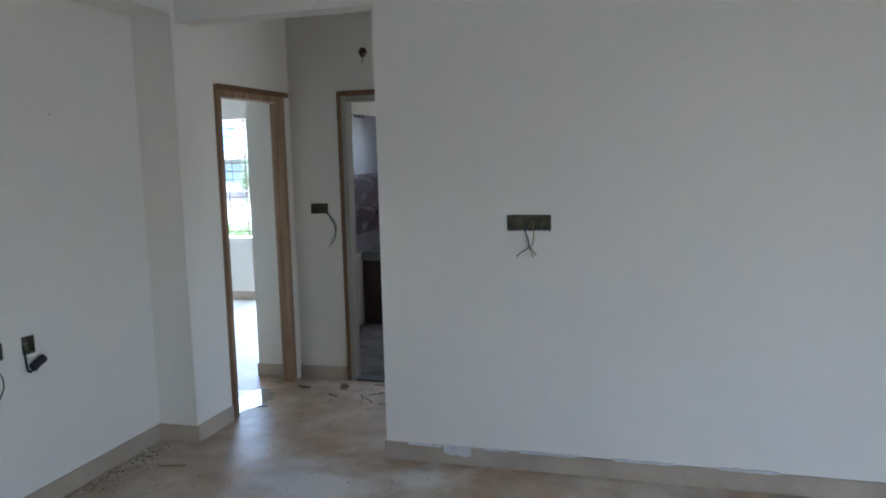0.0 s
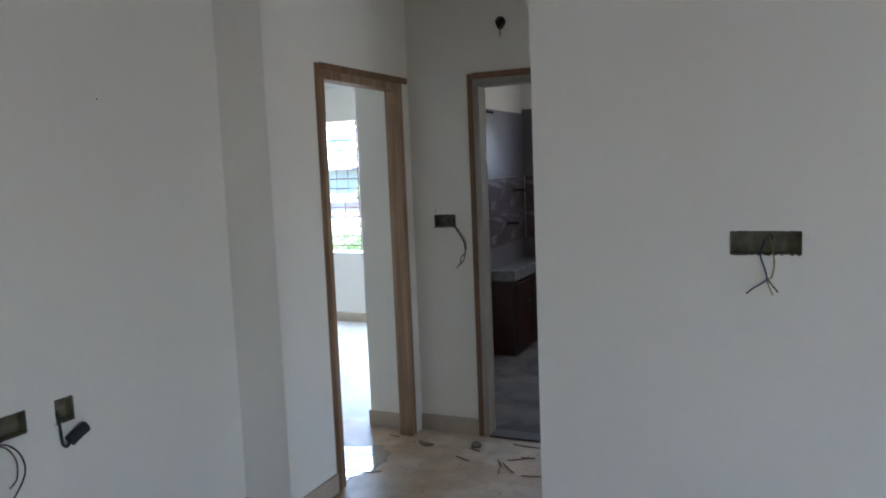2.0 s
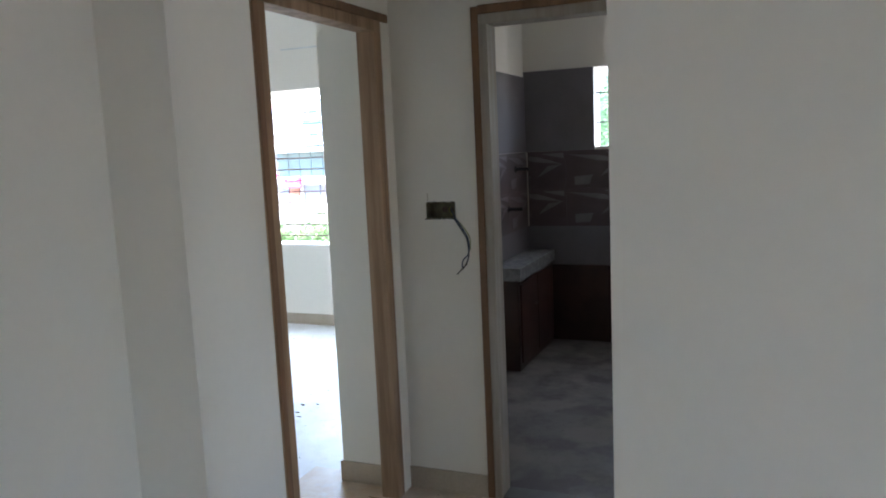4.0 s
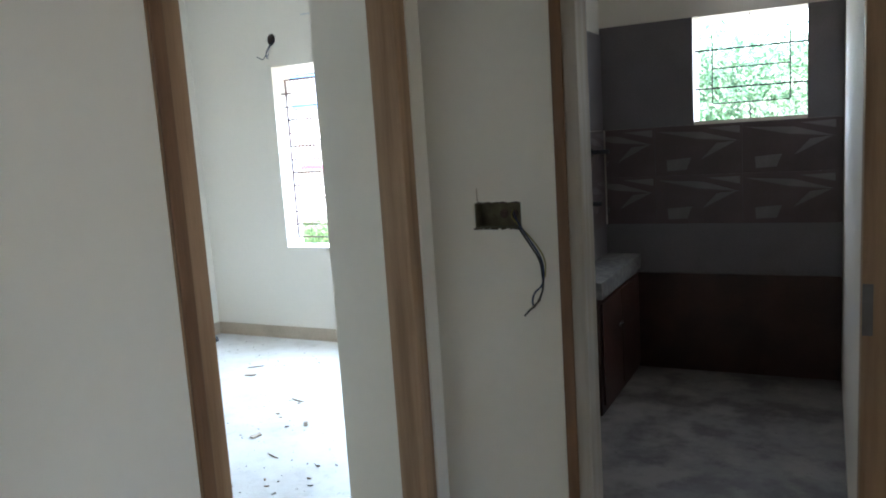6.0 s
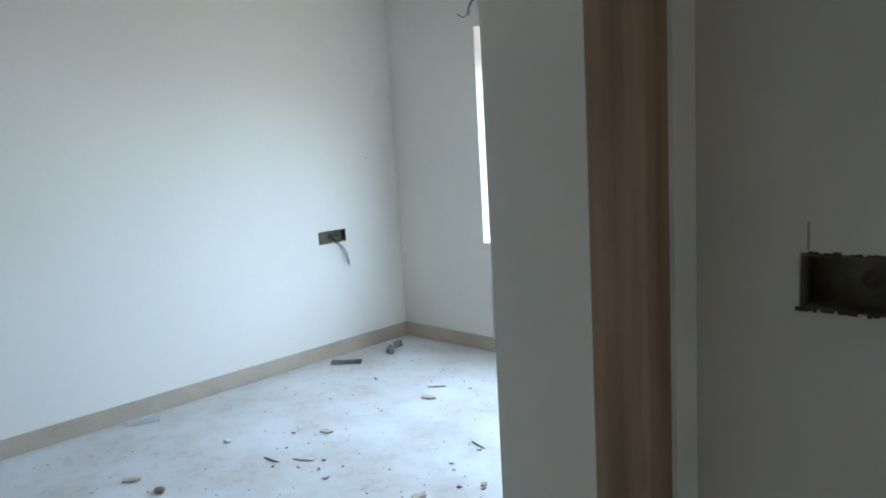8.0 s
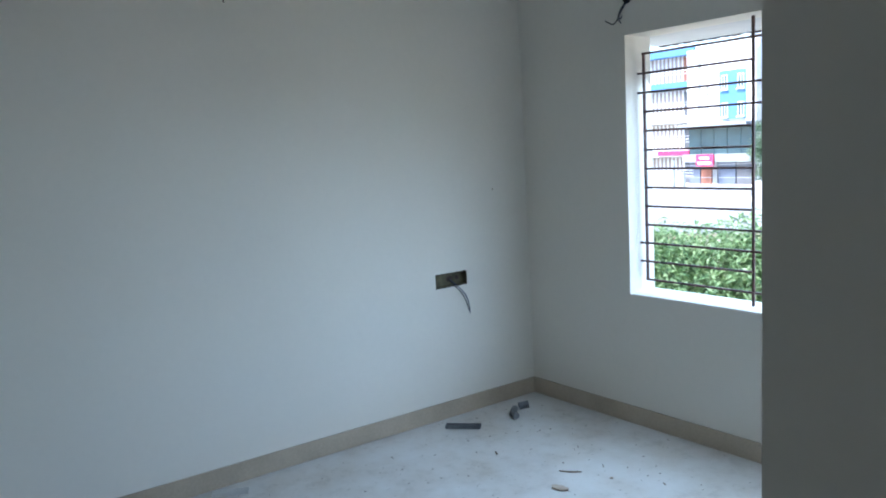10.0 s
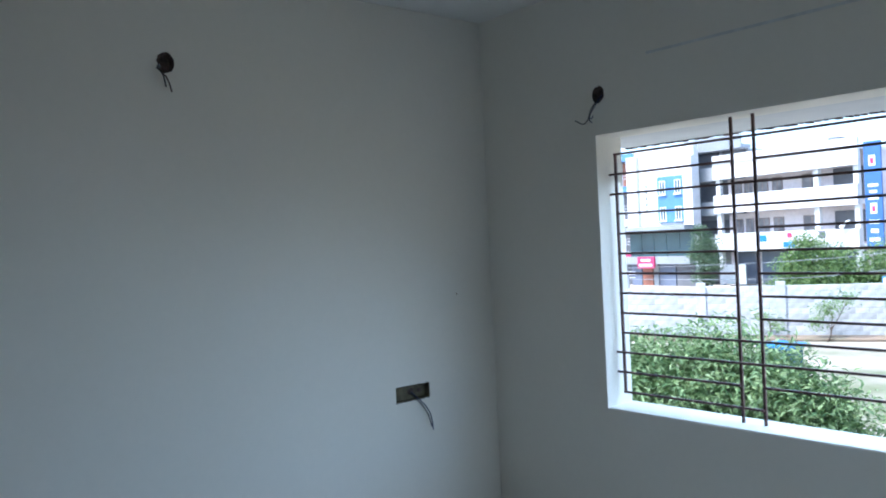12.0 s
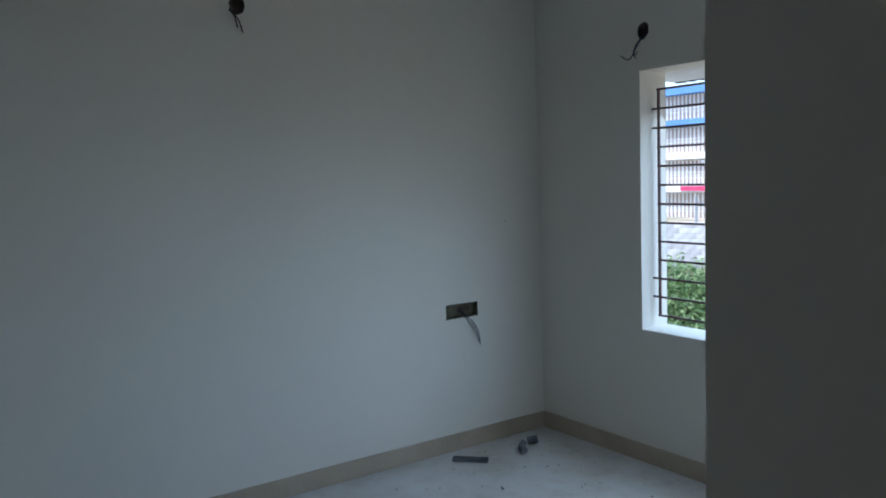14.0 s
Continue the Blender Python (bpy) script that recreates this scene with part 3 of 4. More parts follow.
w, h = dims(BOX2)
switch_box("switch_box", "open steel switch box with a bundle of hanging wires", pose(BOX2[0], END_Y, BOX2[2]), w, h, [
    (M_BLUE_WIRE, 0.002, [(0.105, 0.03, 0.045), (0.13, -0.006, 0.018), (0.166, -0.016, -0.03), (0.194, -0.02, -0.072), (0.202, -0.02, -0.112), (0.196, -0.02, -0.15), (0.174, -0.018, -0.172), (0.166, -0.018, -0.195), (0.17, -0.018, -0.215)]),
    (M_BLACK, 0.002, [(0.1, 0.03, 0.04), (0.126, -0.004, 0.012), (0.164, -0.02, -0.036), (0.192, -0.024, -0.078), (0.198, -0.022, -0.115), (0.199, -0.02, -0.15), (0.192, -0.02, -0.178), (0.176, -0.02, -0.205), (0.157, -0.02, -0.222), (0.142, -0.02, -0.238)]),
    (M_YELLOW_WIRE, 0.0015, [(0.105, 0.03, 0.05), (0.114, -0.002, 0.03), (0.173, -0.012, -0.03), (0.203, -0.012, -0.08), (0.203, -0.012, -0.13)]),
    (M_BROWN_WIRE, 0.002, [(0.19, -0.02, -0.19), (0.172, -0.02, -0.208), (0.158, -0.022, -0.22)]),
], knock=((0.53, 0.52, 0.0125), (0.75, 0.5, 0.0125)))
tagged(obj("wall_crack", boxes((BOX2[0] + 0.009, BOX2[0] + 0.012, END_Y - 0.0008, END_Y + 0.003, BOX2[3] + 0.004, BOX2[3] + 0.04)), M_SKIRT), "thin chased groove in the plaster above a switch box", "groove", kind="structure")
w, h = dims(BOX3)
switch_box("switch_box", "long open steel switch box low on the bedroom wall", SKEW @ pose(BED_X, BOX3[0], BOX3[2], 0, 0, 90), w, h, [
    (M_BLUE_WIRE, 0.0023, [(0.12, 0.03, 0.04), (0.14, -0.006, 0.005), (0.172, -0.018, -0.03), (0.2, -0.026, -0.08), (0.212, -0.026, -0.13), (0.215, -0.026, -0.17)]),
    (M_BLACK, 0.0022, [(0.115, 0.03, 0.035), (0.132, -0.006, 0.0), (0.155, -0.02, -0.03), (0.183, -0.028, -0.08), (0.205, -0.028, -0.15)]),
], knock=((0.55, 0.5, 0.02), (0.8, 0.5, 0.014)))
w, h = dims(BOX0)
switch_box("switch_box", "long open steel switch box with drooping wires beside a smaller one", pose(LEFT_X, BOX0[0], BOX0[2], 0, 0, 90), w, h, [
    (M_BLACK, 0.0022, [(0.06, 0.03, 0.05), (0.075, -0.005, 0.01), (0.13, -0.03, -0.005), (0.165, -0.045, -0.05), (0.17, -0.05, -0.11), (0.13, -0.05, -0.17), (0.07, -0.05, -0.22)]),
    (M_BROWN_WIRE, 0.002, [(0.055, 0.03, 0.05), (0.08, -0.004, 0.005), (0.125, -0.028, -0.012), (0.15, -0.04, -0.06), (0.148, -0.04, -0.12), (0.12, -0.04, -0.145)]),
], knock=())
w, h = dims(BOX00)
switch_box("switch_box", "small open steel switch box with a black cable looped below", pose(LEFT_X, BOX00[0], BOX00[2], 0, 0, 90), w, h, [
    (M_BLACK, 0.004, [(0.004, 0.02, 0.06), (0.004, -0.006, 0.03), (0.006, -0.012, -0.04), (0.008, -0.016, -0.072), (0.02, -0.02, -0.082), (0.034, -0.02, -0.068)]),
    (M_BLACK, 0.016, [(0.03, -0.02, -0.068), (0.055, -0.024, -0.052), (0.085, -0.024, -0.04), (0.098, -0.024, -0.036)]),
], knock=((0.75, 0.75, 0.015),))


# ---- round lamp holes ----
def lamp_hole(label, m, radius, strands):
    """A rough round hole in a square of plaster, flush with the wall; local y into the wall."""
    e = thing("lamp_hole", label, "lamp hole", m)
    rnd = random.Random(radius * 1000)
    n = 24
    bm = bmesh.new()
    ring = []
    for k in range(n):
        a = 2 * math.pi * (k + 0.5) / n
        r = radius * (1 + rnd.uniform(-0.09, 0.09))
        ring.append((r * math.cos(a), r * math.sin(a) * 1.15))
    sq = []
    for k in range(n):
        a = 2 * math.pi * (k + 0.5) / n
        s = 0.06 / max(abs(math.cos(a)), abs(math.sin(a)))
        sq.append((s * math.cos(a), s * math.sin(a)))
    for corner in range(4):
        a = math.pi / 4 + corner * math.pi / 2
        k = min(range(n), key=lambda i: abs(math.atan2(sq[i][1], sq[i][0]) % (2 * math.pi) - a))
        sq[k] = (0.06 * (1 if math.cos(a) > 0 else -1), 0.06 * (1 if math.sin(a) > 0 else -1))
    outer = [bm.verts.new((x, 0, z)) for x, z in sq]
    inner = [bm.verts.new((x, 0, z)) for x, z in ring]
    for k in range(n):
        bm.faces.new((outer[k], outer[(k + 1) % n], inner[(k + 1) % n], inner[k]))
    part("plaster_patch", bm, M_WALL, e)
    bm = bmesh.new()
    front = [bm.verts.new((x, 0.0005, z)) for x, z in ring]
    back = [bm.verts.new((x * 0.75, 0.032, z * 0.75)) for x, z in ring]
    for k in range(n):
        bm.faces.new((front[k], front[(k + 1) % n], back[(k + 1) % n], back[k]))
    bm.faces.new(back)
    part("hole_lining", bm, M_HOLE, e, "dark raw cement lining")
    for mat, r, pts in strands:
        part("wire", tube(bmesh.new(), pts, r * 1.35), mat, e, smooth=True)
    return e


lamp_hole("rough round lamp hole with two short wires", pose(HOLE0[0], END_Y, HOLE0[1]), 0.03, [
    (M_BROWN_WIRE, 0.0015, [(0, 0.03, 0), (-0.002, -0.006, -0.03), (-0.004, -0.01, -0.06), (-0.002, -0.01, -0.08)]),
    (M_YELLOW_WIRE, 0.0015, [(0.005, 0.03, 0), (0.004, -0.006, -0.03), (0.003, -0.01, -0.07)])])
lamp_hole("rough lamp hole with curled wires above the window", pose(HOLEB[0], WIN_Y, HOLEB[1]), 0.036, [
    (M_BLACK, 0.0022, [(0, 0.03, 0), (-0.012, -0.008, -0.04), (-0.035, -0.02, -0.075), (-0.045, -0.03, -0.12), (-0.07, -0.035, -0.14), (-0.105, -0.035, -0.125), (-0.12, -0.035, -0.115)]),
    (M_BLUE_WIRE, 0.0022, [(0.004, 0.03, 0), (-0.01, -0.01, -0.05), (-0.036, -0.02, -0.09), (-0.04, -0.025, -0.12), (-0.022, -0.03, -0.14)]),
    (M_BLUE_WIRE, 0.002, [(-0.04, -0.025, -0.11), (-0.025, -0.03, -0.12), (-0.012, -0.03, -0.105)])])
lamp_hole("rough round lamp hole high on the bedroom wall", SKEW @ pose(BED_X, HOLEA[0], HOLEA[1], 0, 0, 90), 0.039, [
    (M_BLACK, 0.0025, [(-0.03, 0.01, -0.005), (-0.037, -0.012, -0.03), (-0.02, -0.02, -0.06), (-0.012, -0.025, -0.11)]),
    (M_BROWN_WIRE, 0.0025, [(-0.025, 0.01, -0.005), (-0.034, -0.012, -0.035), (-0.005, -0.02, -0.07), (0.012, -0.025, -0.13)]),
    (M_PIPE, 0.008, [(-0.04, -0.008, -0.022), (-0.028, -0.01, -0.028)])])
tagged(obj("nail_mark", boxes((LEFT_X - 0.001, LEFT_X + 0.002, 2.58, 2.585, 1.89, 1.895), bevel=0.0008), M_HOLE), "small dark nail mark on the living room wall", "wall mark")
tagged(obj("nail_mark", boxes((BED_X, BED_X + 0.002, NAIL[0], NAIL[0] + 0.008, NAIL[1], NAIL[1] + 0.012), bevel=0.0008), M_SKIRT), "small brown plug mark on the bedroom wall", "wall mark").matrix_basis = SKEW

# ---- kitchen ----
KBACK = WIN_Y
CT = 0.72
e = thing("kitchen_counter", "dark laminate kitchen counter with a grey granite top", "counter")
part("cabinet", boxes((KIT_X + 0.004, -2.80, 6.43, KBACK - 0.035, 0, CT - 0.09), bevel=0.003), M_CABINET, e)
part("worktop", boxes((KIT_X + 0.004, -2.775, 6.41, KBACK - 0.035, CT - 0.09, CT), bevel=0.004), M_GRANITE, e, "grey granite worktop")
part("door_edge", boxes((-2.798, -2.786, 6.46, 6.86, 0.05, CT - 0.12), bevel=0.003), M_CABINET, e)
part("door_edge", boxes((-2.798, -2.786, 6.87, 7.3, 0.05, CT - 0.12), bevel=0.003), M_CABINET, e)
part("handle", boxes((-2.784, -2.774, 6.78, 6.84, 0.40, 0.415), bevel=0.002), M_GRANITE, e, "pale metal handle")
tagged(obj("dado_panel", boxes((KIT_X + 0.004, KIT_R - 0.003, KBACK - 0.03, KBACK - 0.002, 0, 0.6), bevel=0.003), M_CABINET), "dark brown dado panel along the kitchen wall", "panel", kind="structure")
tagged(obj("wall_tile_lower", boxes((KIT_X + 0.004, KIT_R - 0.003, KBACK - 0.014, KBACK - 0.002, 0.6, 0.9)), M_TILE_PLAIN), "plain grey kitchen wall tile", "wall tile", kind="structure")
tagged(obj("wall_tile_upper", boxes((KIT_X + 0.004, KWIN[0], KBACK - 0.014, KBACK - 0.002, 1.48, 2.09), (KWIN[1], KIT_R - 0.003, KBACK - 0.014, KBACK - 0.002, 1.48, 2.09)), M_TILE_PLAIN), "plain grey kitchen wall tile", "wall tile", kind="structure")
tagged(obj("wall_tile_side", boxes((KIT_X + 0.001, KIT_X + 0.012, 5.6, KBACK - 0.02, 0.72, 0.9), (KIT_X + 0.001, KIT_X + 0.012, 5.6, KBACK - 0.02, 1.482, 2.05)), M_TILE_PLAIN), "plain grey kitchen wall tile", "wall tile", kind="structure")

TW, TH = 0.49, 0.29


def tile_mesh(cut=0.0):
    """A glossy wall tile with proud pale facets; cut: the width sawn off its near end."""
    bm = boxes((0.0005, TW - 0.0005, -0.010, 0, 0.0005, TH - 0.0005))
    for shape in (((0.02, 0.93), (0.55, 0.88), (0.98, 0.66), (0.5, 0.74)), ((0.55, 0.30), (0.72, 0.62), (0.95, 0.66), (0.66, 0.40)), ((0.12, 0.30), (0.42, 0.34), (0.36, 0.08), (0.13, 0.06)), ((0.62, 0.96), (0.99, 0.98), (0.99, 0.82))):
        front = [bm.verts.new((a * (TW - 0.02) + 0.01, -0.0135, b * (TH - 0.02) + 0.01)) for a, b in shape]
        back = [bm.verts.new((v.co.x, -0.0095, v.co.z)) for v in front]
        bm.faces.new(front).material_index = 1
        for k in range(len(front)):
            bm.faces.new((front[k], back[k], back[(k + 1) % len(back)], front[(k + 1) % len(front)])).material_index = 1
    if cut:
        bmesh.ops.bisect_plane(bm, geom=bm.verts[:] + bm.edges[:] + bm.faces[:], plane_co=(cut, 0, 0), plane_no=(1, 0, 0), clear_inner=True)
    bmesh.ops.recalc_face_normals(bm, faces=bm.faces)
    me = bpy.data.meshes.new("tile")
    bm.to_mesh(me)
    bm.free()
    me.materials.append(M_TILE_DARK)
    me.materials.append(M_TILE_LIGHT)
    return me


FIRST = -3.17
TILE, CUT_TILE = tile_mesh(), tile_mesh(KIT_X + 0.02 - FIRST)
band = thing("wall_tile_band", "dark patterned kitchen tiles with pale angular facets", "wall tile", kind="structure")
part("grout", boxes((KIT_X + 0.021, KIT_R - 0.003, KBACK - 0.009, KBACK - 0.0025, 0.901, 1.479)), M_TILE_DARK, band, "dark grout")
for row in range(2):
    for col in range(3):
        t = new("tile", TILE if col else CUT_TILE)
        t.parent, t.matrix_basis = band, pose(FIRST + col * TW, KBACK - 0.003, 0.9 + row * TH)
    for col in range(3):
        t = new("tile", TILE)
        t.parent, t.matrix_basis = band, pose(KIT_X + 0.003, KBACK - 0.02 - (col + 1) * TW, 0.9 + row * TH, 0, 0, 90)
for k in range(3):
    e = thing("pipe_stub", "small dark pipe stub on the kitchen wall", "pipe stub", group="pipe stubs on the kitchen wall")
    part("stub", tube(bmesh.new(), [(KIT_X, 6.36 + 0.09 * k, 2.03), (KIT_X + 0.02, 6.36 + 0.09 * k, 2.03)], 0.012), M_BLACK, e)
    part("plug", tube(bmesh.new(), [(KIT_X + 0.02, 6.36 + 0.09 * k, 2.03), (KIT_X + 0.03, 6.36 + 0.09 * k, 2.02)], 0.007), M_BLACK, e)
for z, y in ((1.36, 7.05), (1.08, 6.85)):
    e = thing("tap_stub", "black tap connection on the kitchen tiles", "pipe stub")
    part("stub", tube(bmesh.new(), [(KIT_X + 0.01, y, z), (KIT_X + 0.12, y, z)], 0.013), M_BLACK, e)
    part("flange", tube(bmesh.new(), [(KIT_X + 0.014, y, z), (KIT_X + 0.02, y, z)], 0.025), M_BLACK, e)
e = thing("bulb_lamp", "lit bare bulb in a white wall holder", "lamp")
bm = bmesh.new()
bmesh.ops.create_uvsphere(bm, u_segments=14, v_segments=10, radius=0.024, matrix=Matrix.Translation((-2.14, KBACK - 0.09, 2.29)))
part("bulb", bm, glowing("lit_bulb", (1.0, 0.98, 0.95), 1.1), e, "glowing white bulb", smooth=True)
part("holder", tube(bmesh.new(), [(-2.14, KBACK, 2.345), (-2.14, KBACK - 0.06, 2.335), (-2.14, KBACK - 0.085, 2.312)], 0.018), M_PAPER, e)

# ---- rubbish on the floors ----
def chip_mesh(name, mat, seed, long, wide, thick, curl=0.0, n=9):
    """A ragged flake, a little curled."""
    rnd = random.Random(seed)
    bm = bmesh.new()
    top, bottom = [], []
    for k in range(n):
        a = 2 * math.pi * k / n
        r = rnd.uniform(0.65, 1.0)
        x, y = r * math.cos(a) * long / 2, r * math.sin(a) * wide / 2
        z = curl * (x / long * 2) ** 2 + 0.001
        top.append(bm.verts.new((x, y, z + thick)))
        bottom.append(bm.verts.new((x, y, max(z - 0.001, 0))))
    bm.faces.new(top)
    bm.faces.new(bottom[::-1])
    for k in range(n):
        bm.faces.new((bottom[k], bottom[(k + 1) % n], top[(k + 1) % n], top[k]))
    me = bpy.data.meshes.new(name)
    bm.to_mesh(me)
    bm.free()
    me.materials.append(mat)
    return me


CHIPS = [chip_mesh("chip", M_CHIP if k % 2 else M_DARKCHIP, k, 0.024 + 0.010 * (k % 3), 0.007 + 0.005 * (k % 2), 0.002, 0.006 * (k % 3)) for k in range(6)]


def drop(name, me, x, y, turn, label, category, group, z=0.0005):
    ob = new(name, me)
    ob.matrix_basis = pose(x, y, z, 0, 0, turn)
    return tagged(ob, label, category, group)


TAN_FLAKES = [chip_mesh("flake", M_LUMP, 40 + k, 0.085 + 0.02 * k, 0.05, 0.006, 0.006, 13) for k in range(2)]
TWIGS = [chip_mesh("twig", M_CHIP if k else M_LUMP, 50 + k, 0.12 + 0.03 * k, 0.009, 0.003, 0.006, 8) for k in range(2)]
rnd = random.Random(7)
for x, y in ((-5.72, 6.54), (-5.13, 6.74), (-5.24, 6.81), (-5.49, 6.9), (-5.6, 5.66), (-5.45, 5.73), (-4.94, 5.63), (-4.55, 5.94), (-4.5, 5.9), (-4.37, 5.79), (-4.28, 5.84), (-4.92, 6.86), (-4.54, 6.12), (-4.38, 5.8), (-5.1, 5.5), (-5.0, 5.54), (-5.06, 5.62), (-5.2, 5.43), (-4.9, 5.5), (-4.0, 5.17), (-4.05, 5.22), (-3.92, 5.12), (-3.81, 5.24), (-3.86, 5.3), (-3.82, 5.46), (-3.9, 5.42), (-5.33, 5.6), (-5.3, 6.2)):
    drop("wood_chip", rnd.choice(CHIPS), x, y, rnd.uniform(0, 360), "small dry wood chip on the dusty floor", "debris", "chips on the bedroom floor")
for x, y, k, turn in ((-5.22, 6.49, 1, 20), (-4.45, 5.63, 0, 80), (-5.32, 5.84, 0, 10), (-5.62, 4.96, 1, 50)):
    drop("plaster_flake", TAN_FLAKES[k], x, y, turn, "flat tan plaster flake on the bedroom floor", "debris", "flakes on the bedroom floor")
for x, y, k, turn in ((-4.19, 5.45, 0, -20), (-5.14, 5.56, 1, 25), (-5.27, 5.47, 1, 5), (-5.31, 6.65, 1, 40), (-4.58, 6.16, 1, -15)):
    drop("twig", TWIGS[k], x, y, turn, "thin splinter of wood on the bedroom floor", "debris", "splinters on the bedroom floor")
STICKS = [chip_mesh("stick", M_CHIP, 60 + k, 0.10 + 0.04 * k, 0.009, 0.004, 0.004, 8) for k in range(3)]
BARK = [chip_mesh("bark", M_DARKCHIP, 70 + k, 0.12, 0.045 + 0.02 * k, 0.009, 0.01, 14) for k in range(2)]
for x, y, k, turn in ((-2.87, 4.42, 0, -8), (-2.35, 4.22, 1, -25), (-2.13, 4.22, 1, -60), (-2.07, 4.18, 2, -48), (-2.06, 4.3, 1, 30), (-2.08, 4.5, 2, -6), (-2.01, 4.34, 0, 10), (-2.33, 4.36, 0, -20), (-1.9, 4.12, 2, 15), (-2.72, 3.9, 0, 35), (-2.1, 4.12, 0, -70)):
    drop("wood_stick", STICKS[k], x, y, turn, "thin brown splinter of wood on the corridor floor", "debris", "splinters in the corridor")
for x, y, k, turn in ((-2.63, 4.35, 0, -12), (-2.35, 4.42, 1, -55)):
    drop("bark_piece", BARK[k], x, y, turn, "rough brown flake of bark on the corridor floor", "debris", "splinters in the corridor")
drop("wood_stick", STICKS[2], -2.72, 2.9, 15, "dark splinter of wood beside the wall", "debris", "splinters in the corridor")


def lump(name, x, y, size, mat, seed, label):
    rnd = random.Random(seed)
    bm = bmesh.new()
    bmesh.ops.create_icosphere(bm, subdivisions=2, radius=size)
    for v in bm.verts:
        v.co *= 1 + rnd.uniform(-0.25, 0.25)
        v.co.z = max(v.co.z * 0.6, -size * 0.35) + size * 0.35
    ob = obj(name, bm, mat)
    ob.matrix_basis = pose(x, y, 0, 0, 0, seed * 40)
    return tagged(ob, label, "debris")


lump("plaster_lump", -5.64, 5.46, 0.02, M_SMEAR, 2, "small white plaster lump on the bedroom floor")
lump("plaster_lump", -5.4, 4.98, 0.024, M_DARKCHIP, 4, "dark crumbled mortar lump on the bedroom floor")
lump("plaster_lump", -4.3, 5.87, 0.014, M_LUMP, 5, "small tan plaster lump on the bedroom floor")


def channel(name, m, long, wide, label, mat=M_PIPE):
    """A short open length of cable trunking."""
    e = thing(name, label, "debris", m)
    part("base", boxes((-long / 2, long / 2, -wide / 2, wide / 2, 0, 0.003), bevel=0.001), mat, e)
    for s in (-1, 1):
        part("side", boxes((-long / 2, long / 2, s * wide / 2 - 0.0015, s * wide / 2 + 0.0015, 0.003, 0.022), bevel=0.001), mat, e)
    return e


channel("trunking_piece", pose(-6.13, 6.65, 0, 0, 0, 42), 0.2, 0.035, "short dark grey cable trunking offcut on the floor")
channel("trunking_piece", pose(-6.27, 5.33, 0, 0, 0, 62), 0.17, 0.03, "pale dusty cable trunking offcut beside the skirting", M_SMEAR)
e = thing("broken_pipe", "broken grey pipe pieces in the bedroom corner", "debris", pose(-6.09, 7.05, 0))
part("piece", tube(bmesh.new(), [(-0.02, -0.02, 0.02), (0.03, -0.08, 0.02), (0.08, -0.1, 0.022)], 0.02, 10), M_PIPE, e)
part("piece", tube(bmesh.new(), [(-0.03, 0.02, 0.022), (0.0, 0.07, 0.03)], 0.022, 10), M_PIPE, e)

# a spill of water in the doorway
bm = bmesh.new()
rim = []
for k in range(40):
    a = 2 * math.pi * k / 40
    r = 1 + 0.28 * noise.noise(Vector((math.cos(a) * 1.6, math.sin(a) * 1.6, 3.1))) + 0.16 * noise.noise(Vector((math.cos(a) * 5, math.sin(a) * 5, 1.0)))
    rim.append(bm.verts.new((-2.92 + 0.19 * r * math.cos(a), 3.98 + 0.27 * r * math.sin(a), 0.0)))
mid = [bm.verts.new((-2.92 + (v.co.x + 2.92) * 0.95, 3.98 + (v.co.y - 3.98) * 0.95, 0.0025)) for v in rim]
bm.faces.new(mid)
for k in range(40):
    bm.faces.new((rim[k], rim[(k + 1) % 40], mid[(k + 1) % 40], mid[k]))
tagged(obj("puddle", bm, M_WATER), "shallow puddle of water on the doorway floor", "puddle")

# specks of dust and plaster crumbs
bm = bmesh.new()
for k in range(520):
    if k < 320:
        x, y = rnd.uniform(BED_X + 0.1, -3.4), rnd.uniform(4.7, WIN_Y - 0.15)
    else:
        x, y = rnd.uniform(LEFT_X + 0.05, -1.2), rnd.uniform(1.8, END_Y - 0.05)
    s = rnd.uniform(0.002, 0.006)
    a = rnd.uniform(0, 6)
    vs = [bm.verts.new((x + s * rnd.uniform(0.5, 1.8) * math.cos(a + b), y + s * rnd.uniform(0.5, 1.8) * math.sin(a + b), 0.0)) for b in (0, 2.1, 4.2)]
    tip = bm.verts.new((x, y, s * 0.8))
    for i in range(3):
        bm.faces.new((vs[i], vs[(i + 1) % 3], tip))
tagged(obj("floor_crumbs", bm, M_DARKCHIP), "scattered dust crumbs on the tile floors", "debris", kind="stuff")
# dirt swept against the living room wall
bm = bmesh.new()
for k in range(3600):
    y = rnd.uniform(1.2, COL_Y - 0.05)
    x = LEFT_X + 0.02 + abs(rnd.gauss(0, 0.07 + 0.03 * math.sin(y * 5.0)))
    s = 0.0008 + 0.006 * rnd.random() ** 5
    a = rnd.uniform(0, 6)
    vs = [bm.verts.new((x + s * rnd.uniform(0.6, 1.8) * math.cos(a + q), y + s * rnd.uniform(0.6, 1.8) * math.sin(a + q), 0.0)) for q in (0, 1.5, 3.1, 4.7)]
    tip = bm.verts.new((x, y, s * 0.6))
    for i in range(4):
        bm.faces.new((vs[i], vs[(i + 1) % 4], tip))
for k in range(14):
    y = 1.5 + 1.7 * k / 14 + rnd.uniform(-0.04, 0.04)
    lump("cement_crumb", LEFT_X + 0.03 + rnd.random() ** 2 * 0.1, y, rnd.uniform(0.006, 0.014), M_SMEAR if k % 3 else M_LUMP, k, "small pale crumb of cement beside the skirting")
